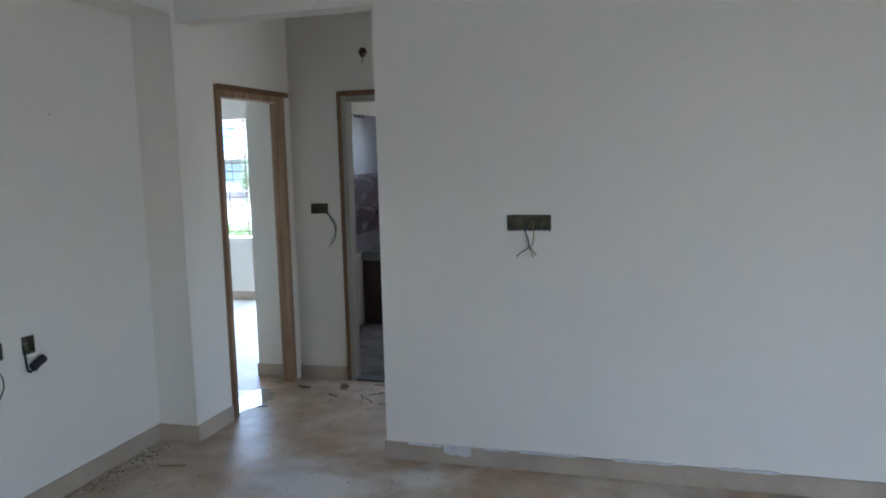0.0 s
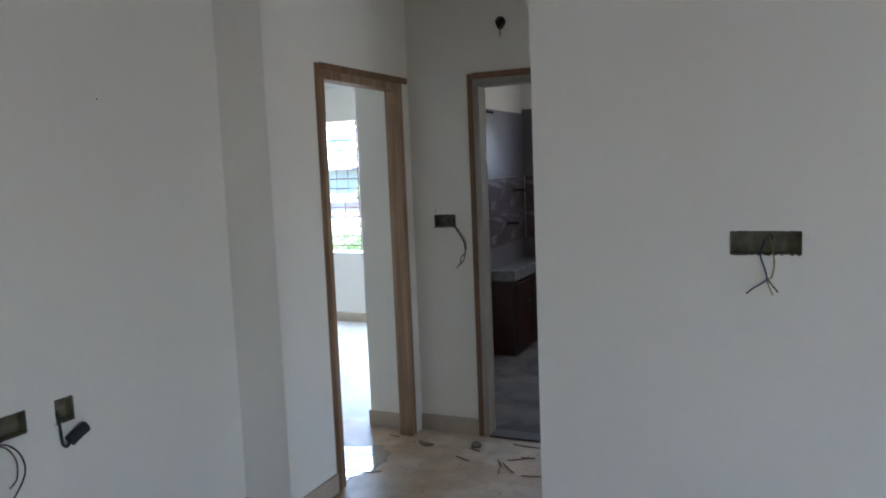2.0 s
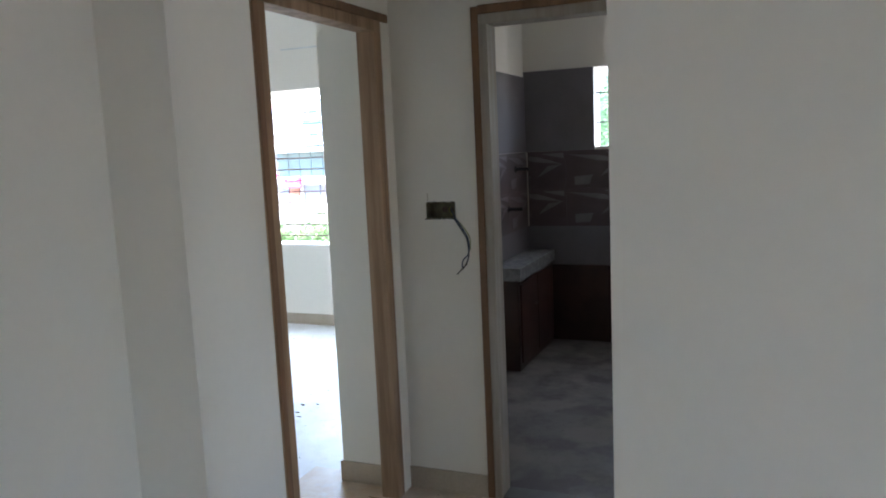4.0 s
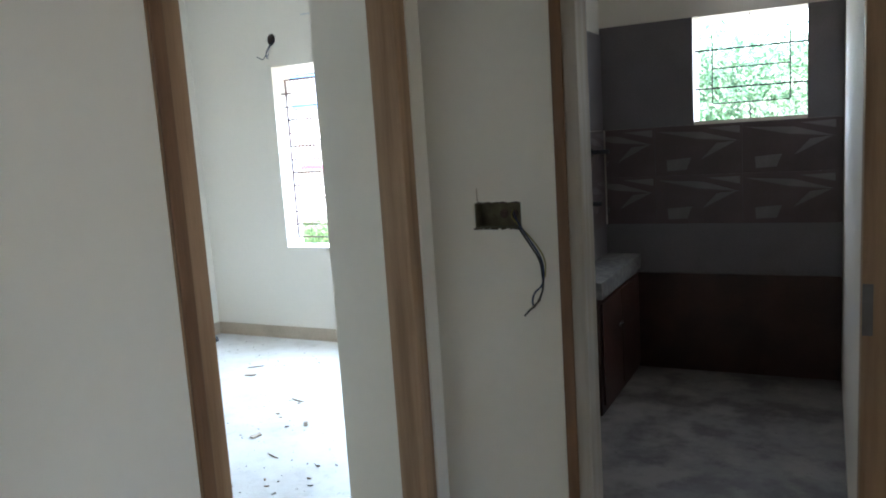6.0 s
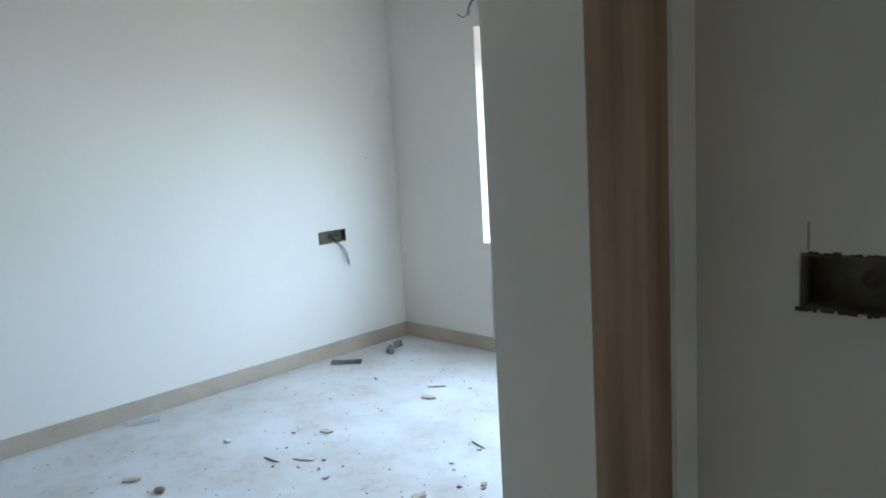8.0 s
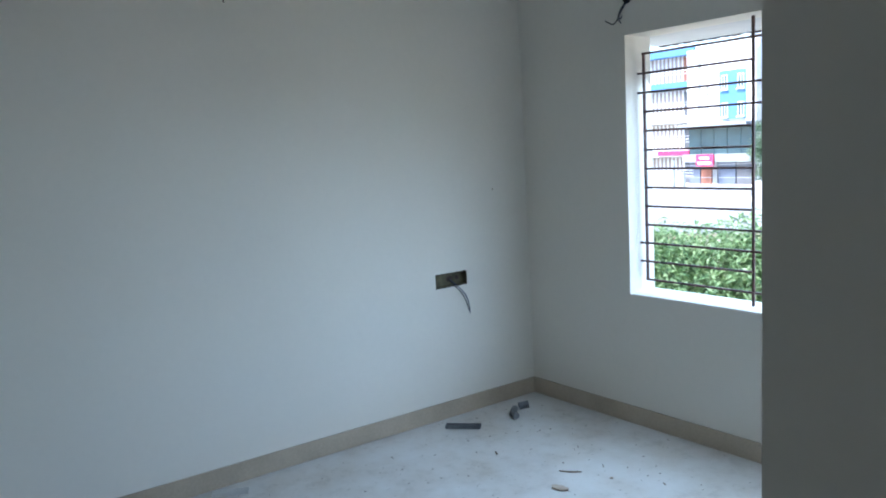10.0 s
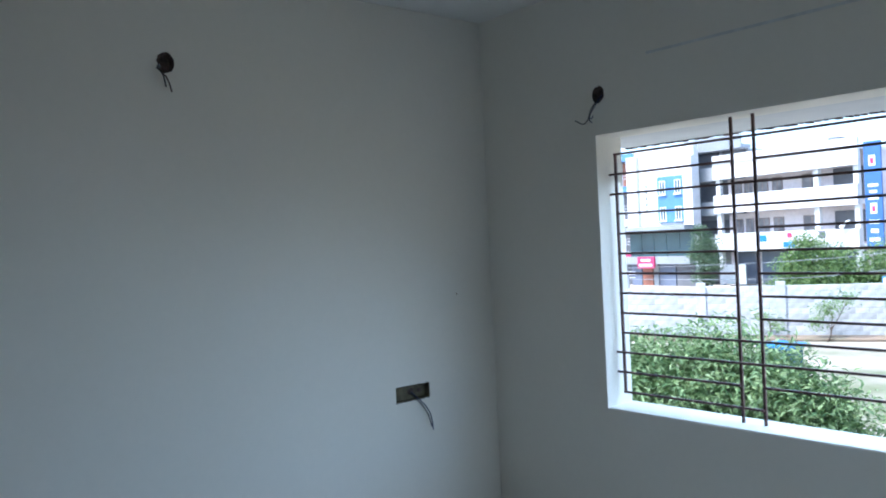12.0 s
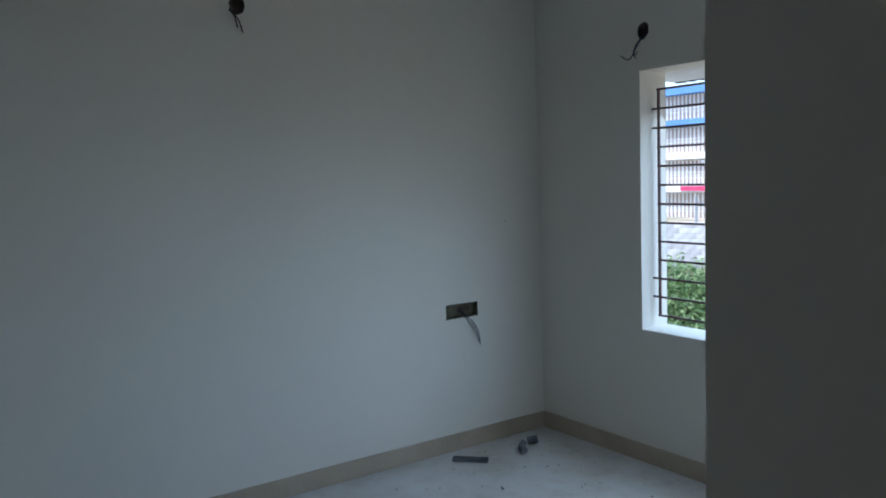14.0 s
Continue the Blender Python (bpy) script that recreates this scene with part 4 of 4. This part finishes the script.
tagged(obj("swept_dirt", bm, M_DARKCHIP), "brown dirt and crumbs swept along the skirting", "debris", kind="stuff")
# putty smears along the skirting of the front wall
for x0, x1, z0, z1 in ((-1.47, -1.28, 0.088, 0.101), (-1.27, -1.12, 0.045, 0.103), (-1.05, -0.92, 0.094, 0.103), (-0.86, -0.55, 0.093, 0.106), (-0.38, -0.08, 0.094, 0.106), (0.12, 0.4, 0.094, 0.108)):
    bm = bmesh.new()
    n = 12
    top = [bm.verts.new((x0 + (x1 - x0) * k / n, BIG_Y - T - 0.003, z1 + rnd.uniform(-0.003, 0.003))) for k in range(n + 1)]
    low = [bm.verts.new((x0 + (x1 - x0) * k / n, BIG_Y - T - 0.003, z0 + (z1 - z0) * rnd.uniform(0.0, 0.6) * (0.4 if 0 < k < n else 1.2))) for k in range(n + 1)]
    back = [bm.verts.new((v.co.x, BIG_Y, v.co.z)) for v in top]
    for k in range(n):
        bm.faces.new((low[k], low[k + 1], top[k + 1], top[k]))
        bm.faces.new((top[k], top[k + 1], back[k + 1], back[k]))
    tagged(obj("putty_smear", bm, M_SMEAR), "white putty smear on the skirting edge", "putty smear", "smears on the skirting")

# ---- outside ----
GROUND = -2.45
bm = bmesh.new()
box(bm, -2500, 2500, WIN_Y + OUT + 0.02, 4000, GROUND - 1, GROUND)
box(bm, -2500, 2500, -2500, WIN_Y + OUT + 0.02, GROUND - 1, GROUND - 0.004)
tagged(obj("ground", bm, M_GROUND), "pale sandy ground with thin grass", "ground", kind="structure")


def leaf_crown(name, parent, mat, blobs, count, size, seed, squash=0.8):
    """A crown of single bent leaves round several uneven centres."""
    rnd = random.Random(seed)
    verts, faces = [], []
    total = sum(b[3] ** 2 for b in blobs)
    for cx, cy, cz, r in blobs:
        for _ in range(int(count * r * r / total)):
            d = Vector((rnd.gauss(0, 1), rnd.gauss(0, 1), rnd.gauss(0, 1))).normalized() * r * rnd.uniform(0.25, 1.06)
            d *= 1 + 0.35 * noise.noise(d * 1.7 / r + Vector((cx, cy, cz)))
            p = Vector((cx + d.x, cy + d.y, cz + d.z * squash))
            long, wide = size * rnd.uniform(0.6, 1.25), size * rnd.uniform(0.2, 0.36)
            m = Euler((rnd.uniform(-0.9, 0.9), rnd.uniform(-0.9, 0.9), rnd.uniform(0, 6.28))).to_matrix()
            base = len(verts)
            for q in ((0, 0, 0), (long * 0.4, wide / 2, 0.1 * long), (long, 0, -0.15 * long), (long * 0.4, -wide / 2, 0.1 * long), (long * 0.45, 0, 0.02 * long)):
                verts.append(p + m @ Vector(q))
            faces += [(base, base + 4, base + 1), (base + 1, base + 4, base + 2), (base + 2, base + 4, base + 3), (base + 3, base + 4, base)]
    me = bpy.data.meshes.new(name)
    me.from_pydata(verts, [], faces)
    me.materials.append(mat)
    ob = new(name, me)
    ob.parent = parent
    return ob


def plant(name, label, category, root, blobs, count, size, seed, trunk=0.05, mat=None, group=""):
    e = thing(name, label, category, pose(*root), group)
    x, y, z = root
    local = [(b[0] - x, b[1] - y, b[2] - z, b[3]) for b in blobs]
    bm = bmesh.new()
    mid = Vector((sum(b[0] for b in local) / len(local), sum(b[1] for b in local) / len(local), min(b[2] for b in local) * 0.6))
    tube(bm, [(0, 0, 0), mid * 0.5 + Vector((0.06, -0.04, 0)), mid], trunk, 8, trunk * 0.7)
    part("trunk", bm, M_BARK, e)
    for b in local:
        c = Vector(b[:3])
        part("limb", tube(bmesh.new(), [mid, (mid + c) / 2 + Vector((0.08, 0.05, 0.1)), c], trunk * 0.6, 6, trunk * 0.2), M_BARK, e)
    leaf_crown("crown", e, mat or M_LEAF, local, count, size, seed)
    return e


plant("bush", "tall leafy green bush beneath the bedroom window", "bush", (-7.6, 11.3, GROUND), [(-8.3, 11.1, 0.12, 0.62), (-7.75, 10.95, -0.5, 0.8), (-7.2, 11.35, 0.26, 0.55), (-7.35, 11.2, -0.35, 0.75), (-7.9, 11.2, 0.1, 0.6), (-7.3, 10.9, -1.2, 0.9), (-8.2, 10.8, -1.2, 0.9), (-8.9, 11.0, -0.3, 0.8)], 40000, 0.105, 3)
plant("bush", "leafy green bush thinning towards the open yard", "bush", (-6.6, 11.6, GROUND), [(-6.7, 11.45, 0.06, 0.58), (-6.25, 11.65, -0.28, 0.55), (-6.45, 11.5, -0.12, 0.5), (-6.2, 11.6, -0.6, 0.55), (-6.8, 11.3, -0.9, 0.7), (-6.3, 11.7, -1.1, 0.5), (-6.5, 11.4, -1.5, 0.8)], 27000, 0.105, 4)
plant("tree", "leafy green tree behind the kitchen window", "tree", (-3.2, 15.5, GROUND), [(-3.4, 15.2, 2.2, 1.1), (-2.2, 15.6, 2.0, 1.2), (-4.3, 15.8, 1.8, 1.2), (-1.4, 15.4, 2.4, 0.9), (-3.2, 15.0, 1.3, 1.1)], 14000, 0.15, 5, 0.10, M_LEAF_PALE)
plant("tree", "small bright green tree before the white flats", "tree", (-18.6, 41.5, GROUND), [(-18.9, 41.3, 0.5, 0.9), (-17.9, 41.6, -0.2, 1.1), (-19.6, 41.6, -0.5, 1.1), (-18.8, 41.4, -1.1, 1.2), (-17.4, 41.5, -1.2, 1.1), (-20.0, 41.5, -1.4, 1.0)], 9500, 0.24, 6, 0.12, M_LEAF_FAR)
plant("tree", "dark green roadside tree behind the block wall", "tree", (-15.2, 42.2, GROUND), [(-15.6, 42.2, -0.2, 1.3), (-14.2, 42.4, -0.3, 1.3), (-16.6, 42.0, -1.0, 1.1), (-13.0, 42.4, -0.8, 1.3), (-11.8, 42.4, -0.9, 1.2), (-16.0, 42.0, -1.6, 1.2), (-14.5, 42.0, -1.7, 1.3), (-13.2, 42.0, -1.7, 1.3), (-12.2, 42.0, -1.7, 1.2)], 13000, 0.25, 7, 0.12, M_LEAF_FAR)
plant("tree", "slim tree between two buildings", "tree", (-29.6, 51.0, GROUND), [(-29.7, 51, 0.5, 1.0), (-29.4, 51, -0.7, 1.0), (-30.0, 50.8, 1.4, 0.6), (-30.3, 51.2, -0.2, 0.9), (-29.8, 51, -1.6, 0.9)], 5200, 0.24, 8, 0.12, M_LEAF_SHADE)
plant("bush", "dense bush at the end of the block wall", "bush", (-11.5, 32.0, GROUND), [(-11.9, 32.1, -1.2, 0.7), (-11.2, 32.2, -0.9, 0.8), (-11.5, 31.8, -1.8, 0.8), (-10.4, 32.2, -1.2, 0.9)], 3800, 0.15, 9, 0.06)
plant("bush", "thin scrub growing against the block wall", "bush", (-14.0, 31.0, GROUND), [(-14.0, 31.1, -1.3, 0.55), (-13.4, 31.2, -1.0, 0.45), (-14.3, 31.0, -1.8, 0.4)], 700, 0.16, 10, 0.03)
plant("bush", "low scrub at the foot of the block wall", "bush", (-15.9, 30.4, GROUND), [(-15.9, 30.4, -1.6, 0.45), (-15.5, 30.5, -1.9, 0.4)], 220, 0.2, 11, 0.03)

e = thing("water_tank", "low blue sheet tank with a bright blue lid", "tank", pose(-11.55, 22.4, GROUND, 0, 0, -8))
part("body", boxes((-0.3, 0.3, -0.35, 0.35, 0, 1.12), bevel=0.02), M_TANKBODY, e)
part("lid", boxes((-0.44, 0.44, -0.45, 0.45, 1.12, 1.2), bevel=0.02), M_TANK, e, "bright blue flat lid")

# block wall
bw = thing("compound_wall", "grey concrete block boundary wall with pillars", "boundary wall", pose(-20.15, 28.94, GROUND, 0, 0, 26.6), kind="structure")
part("core", boxes((-9, 8.6, 0.02, 0.16, 0, 1.84)), M_MORTAR, bw)
BL = boxes((0.006, 0.414, 0, 0.18, 0.006, 0.198), bevel=0.006)
me = bpy.data.meshes.new("block")
BL.to_mesh(me)
BL.free()
me.materials.append(M_BLOCK)
for row in range(9):
    for k in range(33):
        x = -5.2 + k * 0.42 - (0.21 if row % 2 else 0)
        b = new("block", me)
        b.parent, b.matrix_basis = bw, pose(x, 0, 0.04 + row * 0.204)
for x in (-3.2, 2.2, 4.9, 8.4):
    part("pillar", boxes((x, x + 0.32, -0.06, 0.24, 0, 2.02), bevel=0.01), M_BLOCK, bw)
tagged(obj("earth_bank", boxes((-9, 9, -0.9, -0.06, 0, 0.12), bevel=0.05), M_MUD), "red earth bank at the foot of the block wall", "earth", kind="structure").matrix_basis = pose(-20.15, 28.94, GROUND, 0, 0, 26.6)


# ---- buildings across the yard ----
def facade_window(parent, x, z, w, h, y=0.0, frame_mat=None, pane_mat=None):
    """A window let into a facade: frame, two panes, sill."""
    wnd = part("window", boxes((x, x + w, y - 0.05, y + 0.02, z, z + 0.06), (x, x + w, y - 0.05, y + 0.02, z + h - 0.06, z + h), (x, x + 0.06, y - 0.05, y + 0.02, z + 0.06, z + h - 0.06), (x + w - 0.06, x + w, y - 0.05, y + 0.02, z + 0.06, z + h - 0.06), (x + w / 2 - 0.03, x + w / 2 + 0.03, y - 0.05, y + 0.02, z + 0.06, z + h - 0.06)), frame_mat or M_PAPER, parent)
    for s in (0, 1):
        part("pane", boxes((x + 0.06 + s * (w / 2 - 0.03), x + w / 2 - 0.03 + s * (w / 2 - 0.03), y - 0.03, y + 0.01, z + 0.06, z + h - 0.06)), pane_mat or M_GLASS, wnd)
    part("sill", boxes((x - 0.08, x + w + 0.08, y - 0.14, y - 0.05, z - 0.07, z)), M_WHITE, wnd)


def bars_panel(name, parent, x, z, w, h, rows, y, mat):
    """Unreadable writing, as plain bars."""
    for k in range(rows):
        ww = w * (0.9 - 0.25 * (k % 2))
        part(name, boxes((x + (w - ww) / 2, x + (w + ww) / 2, y - 0.02, y, z + h * (k + 0.25) / rows, z + h * (k + 0.7) / rows)), mat, parent)


# long white flats with parapet balconies
W = 9.8
e = thing("apartment_building", "white three-storey flats with long parapet balconies", "building", pose(-29.9, 53.0, GROUND, 0, 0, -9))
part("wall", boxes((0, W, 1.4, 9, 0, 8.2)), M_ROSE, e, "pale rendered wall behind the balconies, pinkish shade in its colour")
part("roof_slab", boxes((-0.1, W + 0.1, -0.1, 9.1, 8.2, 8.4)), M_WHITE, e)
part("parapet", boxes((-0.1, W + 0.1, -0.1, 0.1, 7.3, 8.9)), M_WHITE, e)
for z in (2.45, 5.05):
    part("balcony_slab", boxes((-0.1, W, 0, 1.4, z, z + 0.2)), M_WHITE, e)
    part("balcony_parapet", boxes((-0.1, W, -0.1, 0.1, z - 0.05, z + 1.15)), M_WHITE, e)
for x in (0.0, 7.05, W - 0.3):
    part("column", boxes((x, x + 0.3, 0.1, 0.4, 0, 8.2)), M_WHITE, e)
for z in (3.5, 6.1):
    for x, wide in ((0.45, 0.65), (1.3, 0.65), (2.3, 0.8), (3.4, 0.75), (5.5, 1.15)):
        facade_window(e, x, z, wide, 1.05, 1.4, M_FRAME, M_PANE)
    # No recess is cut: a dark panel carries its shade.
    part("recess", boxes((7.6, 9.4, 1.3, 1.4, z - 0.7, z + 1.2)), M_DARK, e, "dark panel with the shade of a balcony recess in its colour")
for x0, x1 in ((0.4, 2.0), (2.5, 4.4), (4.8, 6.9), (7.5, 9.4)):
    part("shutter", boxes((x0, x1, 1.25, 1.4, 0.1, 2.3)), M_SHUTTER, e, "slate-blue shop shutter")
part("signboard", boxes((0.2, 2.2, -0.15, -0.05, 0.2, 1.5)), M_PAPER, e, "white shop signboard")
for x, z, w, h, mat in ((3.0, 5.6, 0.5, 0.55, M_PAPER), (3.3, 3.0, 0.55, 0.4, M_TANK), (5.3, 3.2, 0.3, 0.3, M_MAGENTA), (7.4, 3.1, 0.4, 0.45, M_DARK), (5.0, 2.6, 0.8, 0.35, M_TANK)):
    part("laundry", boxes((x, x + w, -0.14, -0.11, z, z + h)), mat, e, "cloth hung over the balcony parapet")
part("dish", tube(bmesh.new(), [(8.9, -0.3, 3.7), (9.1, -0.35, 3.9), (9.4, -0.3, 4.1)], 0.14, 10, 0.05), M_PAPER, e, "white dish aerial")
part("roof_tank", boxes((6.9, 7.6, 2, 3, 8.4, 9.3), bevel=0.1), M_DARK, e, "dark roof tank")

e = thing("banner", "tall blue vertical banner with white lettering bars", "banner", pose(-19.7, 51.0, GROUND, 0, 0, -9))
part("panel", boxes((0, 0.95, 0, 0.15, 2.4, 8.5), bevel=0.01), M_BANNER, e)
part("post", boxes((0.4, 0.55, 0.16, 0.3, 0, 8.5)), M_GREYF, e)
bars_panel("lettering", e, 0.15, 5.1, 0.65, 1.1, 3, -0.002, M_PAPER)
bars_panel("lettering", e, 0.15, 2.7, 0.65, 1.5, 3, -0.002, M_PAPER)
for z in (7.1, 4.4):
    em = part("emblem", boxes((0.28, 0.66, -0.02, -0.002, z, z + 0.6), bevel=0.01), M_PAPER, e, "small red and white emblem")
    part("stripe", boxes((0.38, 0.56, -0.03, -0.021, z + 0.12, z + 0.45)), M_MAGENTA, em)

e = thing("shop_house", "cream building with a red shop sign", "building", pose(-17.4, 55.0, GROUND, 0, 0, -9))
part("wall", boxes((0, 9, 0, 8, 0, 6.6)), M_CREAM, e)
part("parapet", boxes((-0.1, 9.1, -0.15, 0.1, 6.6, 7.6)), M_WHITE, e)
for z in (1.3, 4.2):
    for x in (0.6, 2.6, 4.6, 6.6):
        facade_window(e, x, z, 1.1, 1.2)
part("signboard", boxes((0.2, 1.8, -0.2, -0.05, 2.6, 3.2)), M_MAGENTA, e, "red shop sign")
part("roof_tank", boxes((1.2, 2.0, 2, 3, 6.6, 8.6), bevel=0.1), M_DARK, e)

# grey unfinished block
e = thing("grey_building", "grey unfinished concrete building with open floors", "building", pose(-32.7, 54.2, GROUND, 0, 0, -6))
part("wall", boxes((0, 4.2, 1.2, 7, 0, 9.4)), M_GREYF, e)
for z in (2.4, 4.9, 7.3, 9.4):
    part("slab", boxes((-0.2, 4.4, 0, 1.2, z, z + 0.25)), M_GREYF, e)
    part("parapet", boxes((-0.2, 4.4, 0, 0.12, z + 0.25, z + 0.95)), M_GREYF, e)
for z in (3.3, 5.9, 8.2):
    # Dark panels on the wall carry the shade of the open floors.
    part("opening", boxes((0.3, 1.9, 1.12, 1.2, z - 0.6, z + 1.25)), M_DARK, e)
    part("opening", boxes((2.2, 4.0, 1.12, 1.2, z - 0.6, z + 1.25)), M_DARK, e)

# white tower with a blue panel over a glazed showroom
e = thing("showroom_building", "white building with a blue panel above a dark glazed showroom", "building", pose(-37.15, 53.0, GROUND, 0, 0, -4))
part("wall", boxes((0, 5.75, 0.3, 0.9, 0, 10.0)), M_WHITE, e)
part("panel", boxes((2.75, 4.95, 0.12, 0.3, 4.55, 7.9)), M_BLUEF, e, "blue painted panel")
part("pier", boxes((0.1, 1.0, 0.0, 0.3, 4.3, 9.6)), M_WHITE, e)
part("pier", boxes((5.0, 5.75, 0.0, 0.3, 4.3, 9.2)), M_WHITE, e)
for z in (4.7, 6.6):
    for x in (2.95, 4.25):
        facade_window(e, x, z, 0.5, 1.0, 0.12)
for k in range(5):
    part("lettering", boxes((1.55, 1.72, 0.26, 0.3, 5.4 + 0.45 * k, 5.65 + 0.45 * k)), M_GREYF, e)
part("canopy", boxes((-0.1, 5.6, -0.9, 0.3, 4.05, 4.35)), M_GREYF, e)
for k in range(5):
    part("showroom_pane", boxes((0.1 + 1.1 * k, 1.16 + 1.1 * k, 0.1, 0.3, 2.15, 4.05)), M_GLASS, e)
part("fascia", boxes((-0.1, 5.6, -0.4, 0.3, 1.6, 2.15)), M_GREYF, e)
part("signboard", boxes((1.2, 2.7, -0.55, -0.41, 1.3, 2.15)), M_MAGENTA, e, "red shop sign")
bars_panel("lettering", e, 1.3, 1.38, 1.3, 0.7, 2, -0.56, M_PAPER)
# Dark front colours hold the shade below the fascia.
for x0, x1, mat in ((0.1, 1.0, M_SHUTTER), (1.1, 2.0, M_BRICKRED), (2.1, 2.5, M_GREYF), (2.6, 4.0, M_SHUTTER), (4.1, 5.6, M_DARK)):
    part("shopfront", boxes((x0, x1, 0.15, 0.3, 0, 1.6)), mat, e)

# flats with blue fascias and lattice balconies
e = thing("balcony_building", "flats with blue slab edges and hatched balcony walls", "building", pose(-46.2, 53.2, GROUND, 0, 0, 0))
part("wall", boxes((0, 9.6, 0.9, 8, 0, 9.6)), M_WHITE, e)
for z, mat in ((2.0, M_WHITE), (4.5, M_WHITE), (7.0, M_BLUEF), (9.4, M_BLUEF)):
    part("slab_edge", boxes((-0.1, 9.7, -0.1, 0.9, z, z + 0.5)), mat, e)
for z in (0.0, 2.5, 5.0, 7.5):
    part("lattice", boxes((0, 8.6, 0.8, 0.9, z, z + 1.9)), M_LATTICE, e, "hatched brown and white cladding")
    for k in range(24):
        part("slat", boxes((0.1 + k * 0.36, 0.24 + k * 0.36, 0.74, 0.8, z, z + 1.9)), M_WHITE, e)
    # Lower doorways are dark panels, their inner shade put into the colour.
    part("doorway", boxes((8.2, 9.1, 0.7, 0.9, z, z + 1.8)), M_BRICKRED if z > 7 else M_DARK, e)
    for k in range(3):
        part("rail", boxes((0, 9.6, -0.08, -0.03, z + 0.55 + 0.22 * k, z + 0.59 + 0.22 * k)), M_PAPER, e)
part("signboard", boxes((6.4, 9.2, -0.2, -0.1, 2.1, 2.45)), M_MAGENTA, e, "red shop sign")


# ---- small things beyond the block wall ----
def car(name, label, m, paint):
    e = thing(name, label, "car", m)
    bm = bmesh.new()
    side = [(-2.0, 0.35), (-2.05, 0.75), (-1.9, 0.92), (-1.1, 1.0), (-0.6, 1.42), (0.7, 1.45), (1.4, 1.02), (2.0, 0.92), (2.08, 0.4)]
    for s in (-0.8, 0.8):
        bm.faces.new([bm.verts.new((x, s, z)) for x, z in (side if s < 0 else side[::-1])])
    bm.verts.ensure_lookup_table()
    n = len(side)
    for k in range(n):
        a, b = bm.verts[k], bm.verts[(k + 1) % n]
        c, d = bm.verts[2 * n - 1 - (k + 1) % n], bm.verts[2 * n - 1 - k]
        bm.faces.new((b, a, d, c))
    part("body", bm, paint, e)
    for s in (-1, 1):
        part("side_window", boxes((-0.75, 0.85, min(s * 0.8, s * 0.815), max(s * 0.8, s * 0.815), 1.05, 1.36)), M_GLASS, e)
        for x in (-1.3, 1.3):
            wheel = part("wheel", tube(bmesh.new(), [(x, s * 0.66, 0.31), (x, s * 0.84, 0.31)], 0.31, 16), M_BLACK, e)
            part("rim", tube(bmesh.new(), [(x, s * 0.83, 0.31), (x, s * 0.85, 0.31)], 0.18, 12), M_GREYF, wheel)
    return e


car("car", "white car parked behind the block wall", pose(-20.6, 35.2, GROUND, 0, 0, 20), M_PAPER)
car("car", "white car parked by the dark roadside trees", pose(-15.0, 37.6, GROUND, 0, 0, 15), M_PAPER)
e = thing("roadside_board", "blue and white roadside board on two posts", "sign", pose(-13.1, 33.6, GROUND, 0, 0, -15))
part("board", boxes((0, 0.95, 0, 0.06, 1.0, 2.05), bevel=0.005), M_TANK, e)
part("heading", boxes((0.05, 0.9, -0.012, -0.002, 1.6, 2.0)), M_PAPER, e, "white heading panel")
for x in (0.1, 0.8):
    part("post", boxes((x, x + 0.06, 0.061, 0.12, 0, 2.05)), M_GREYF, e)
for k, (a, c) in enumerate((((-24, 34, -0.6), (-8, 37, 0.5)), ((-26, 36, -0.2), (-6, 40, 1.4)))):
    mid = ((a[0] + c[0]) / 2, (a[1] + c[1]) / 2, (a[2] + c[2]) / 2 - 0.5)
    e = thing("overhead_cable", "thin sagging overhead cable along the road", "cable")
    part("strand", tube(bmesh.new(), [a, mid, c], 0.012, 5), M_GREYF, e)
    for q in (a, c):
        part("pole", tube(bmesh.new(), [(q[0], q[1], GROUND), (q[0], q[1], q[2] + 0.3)], 0.08, 8, 0.06), M_GREYF, e)
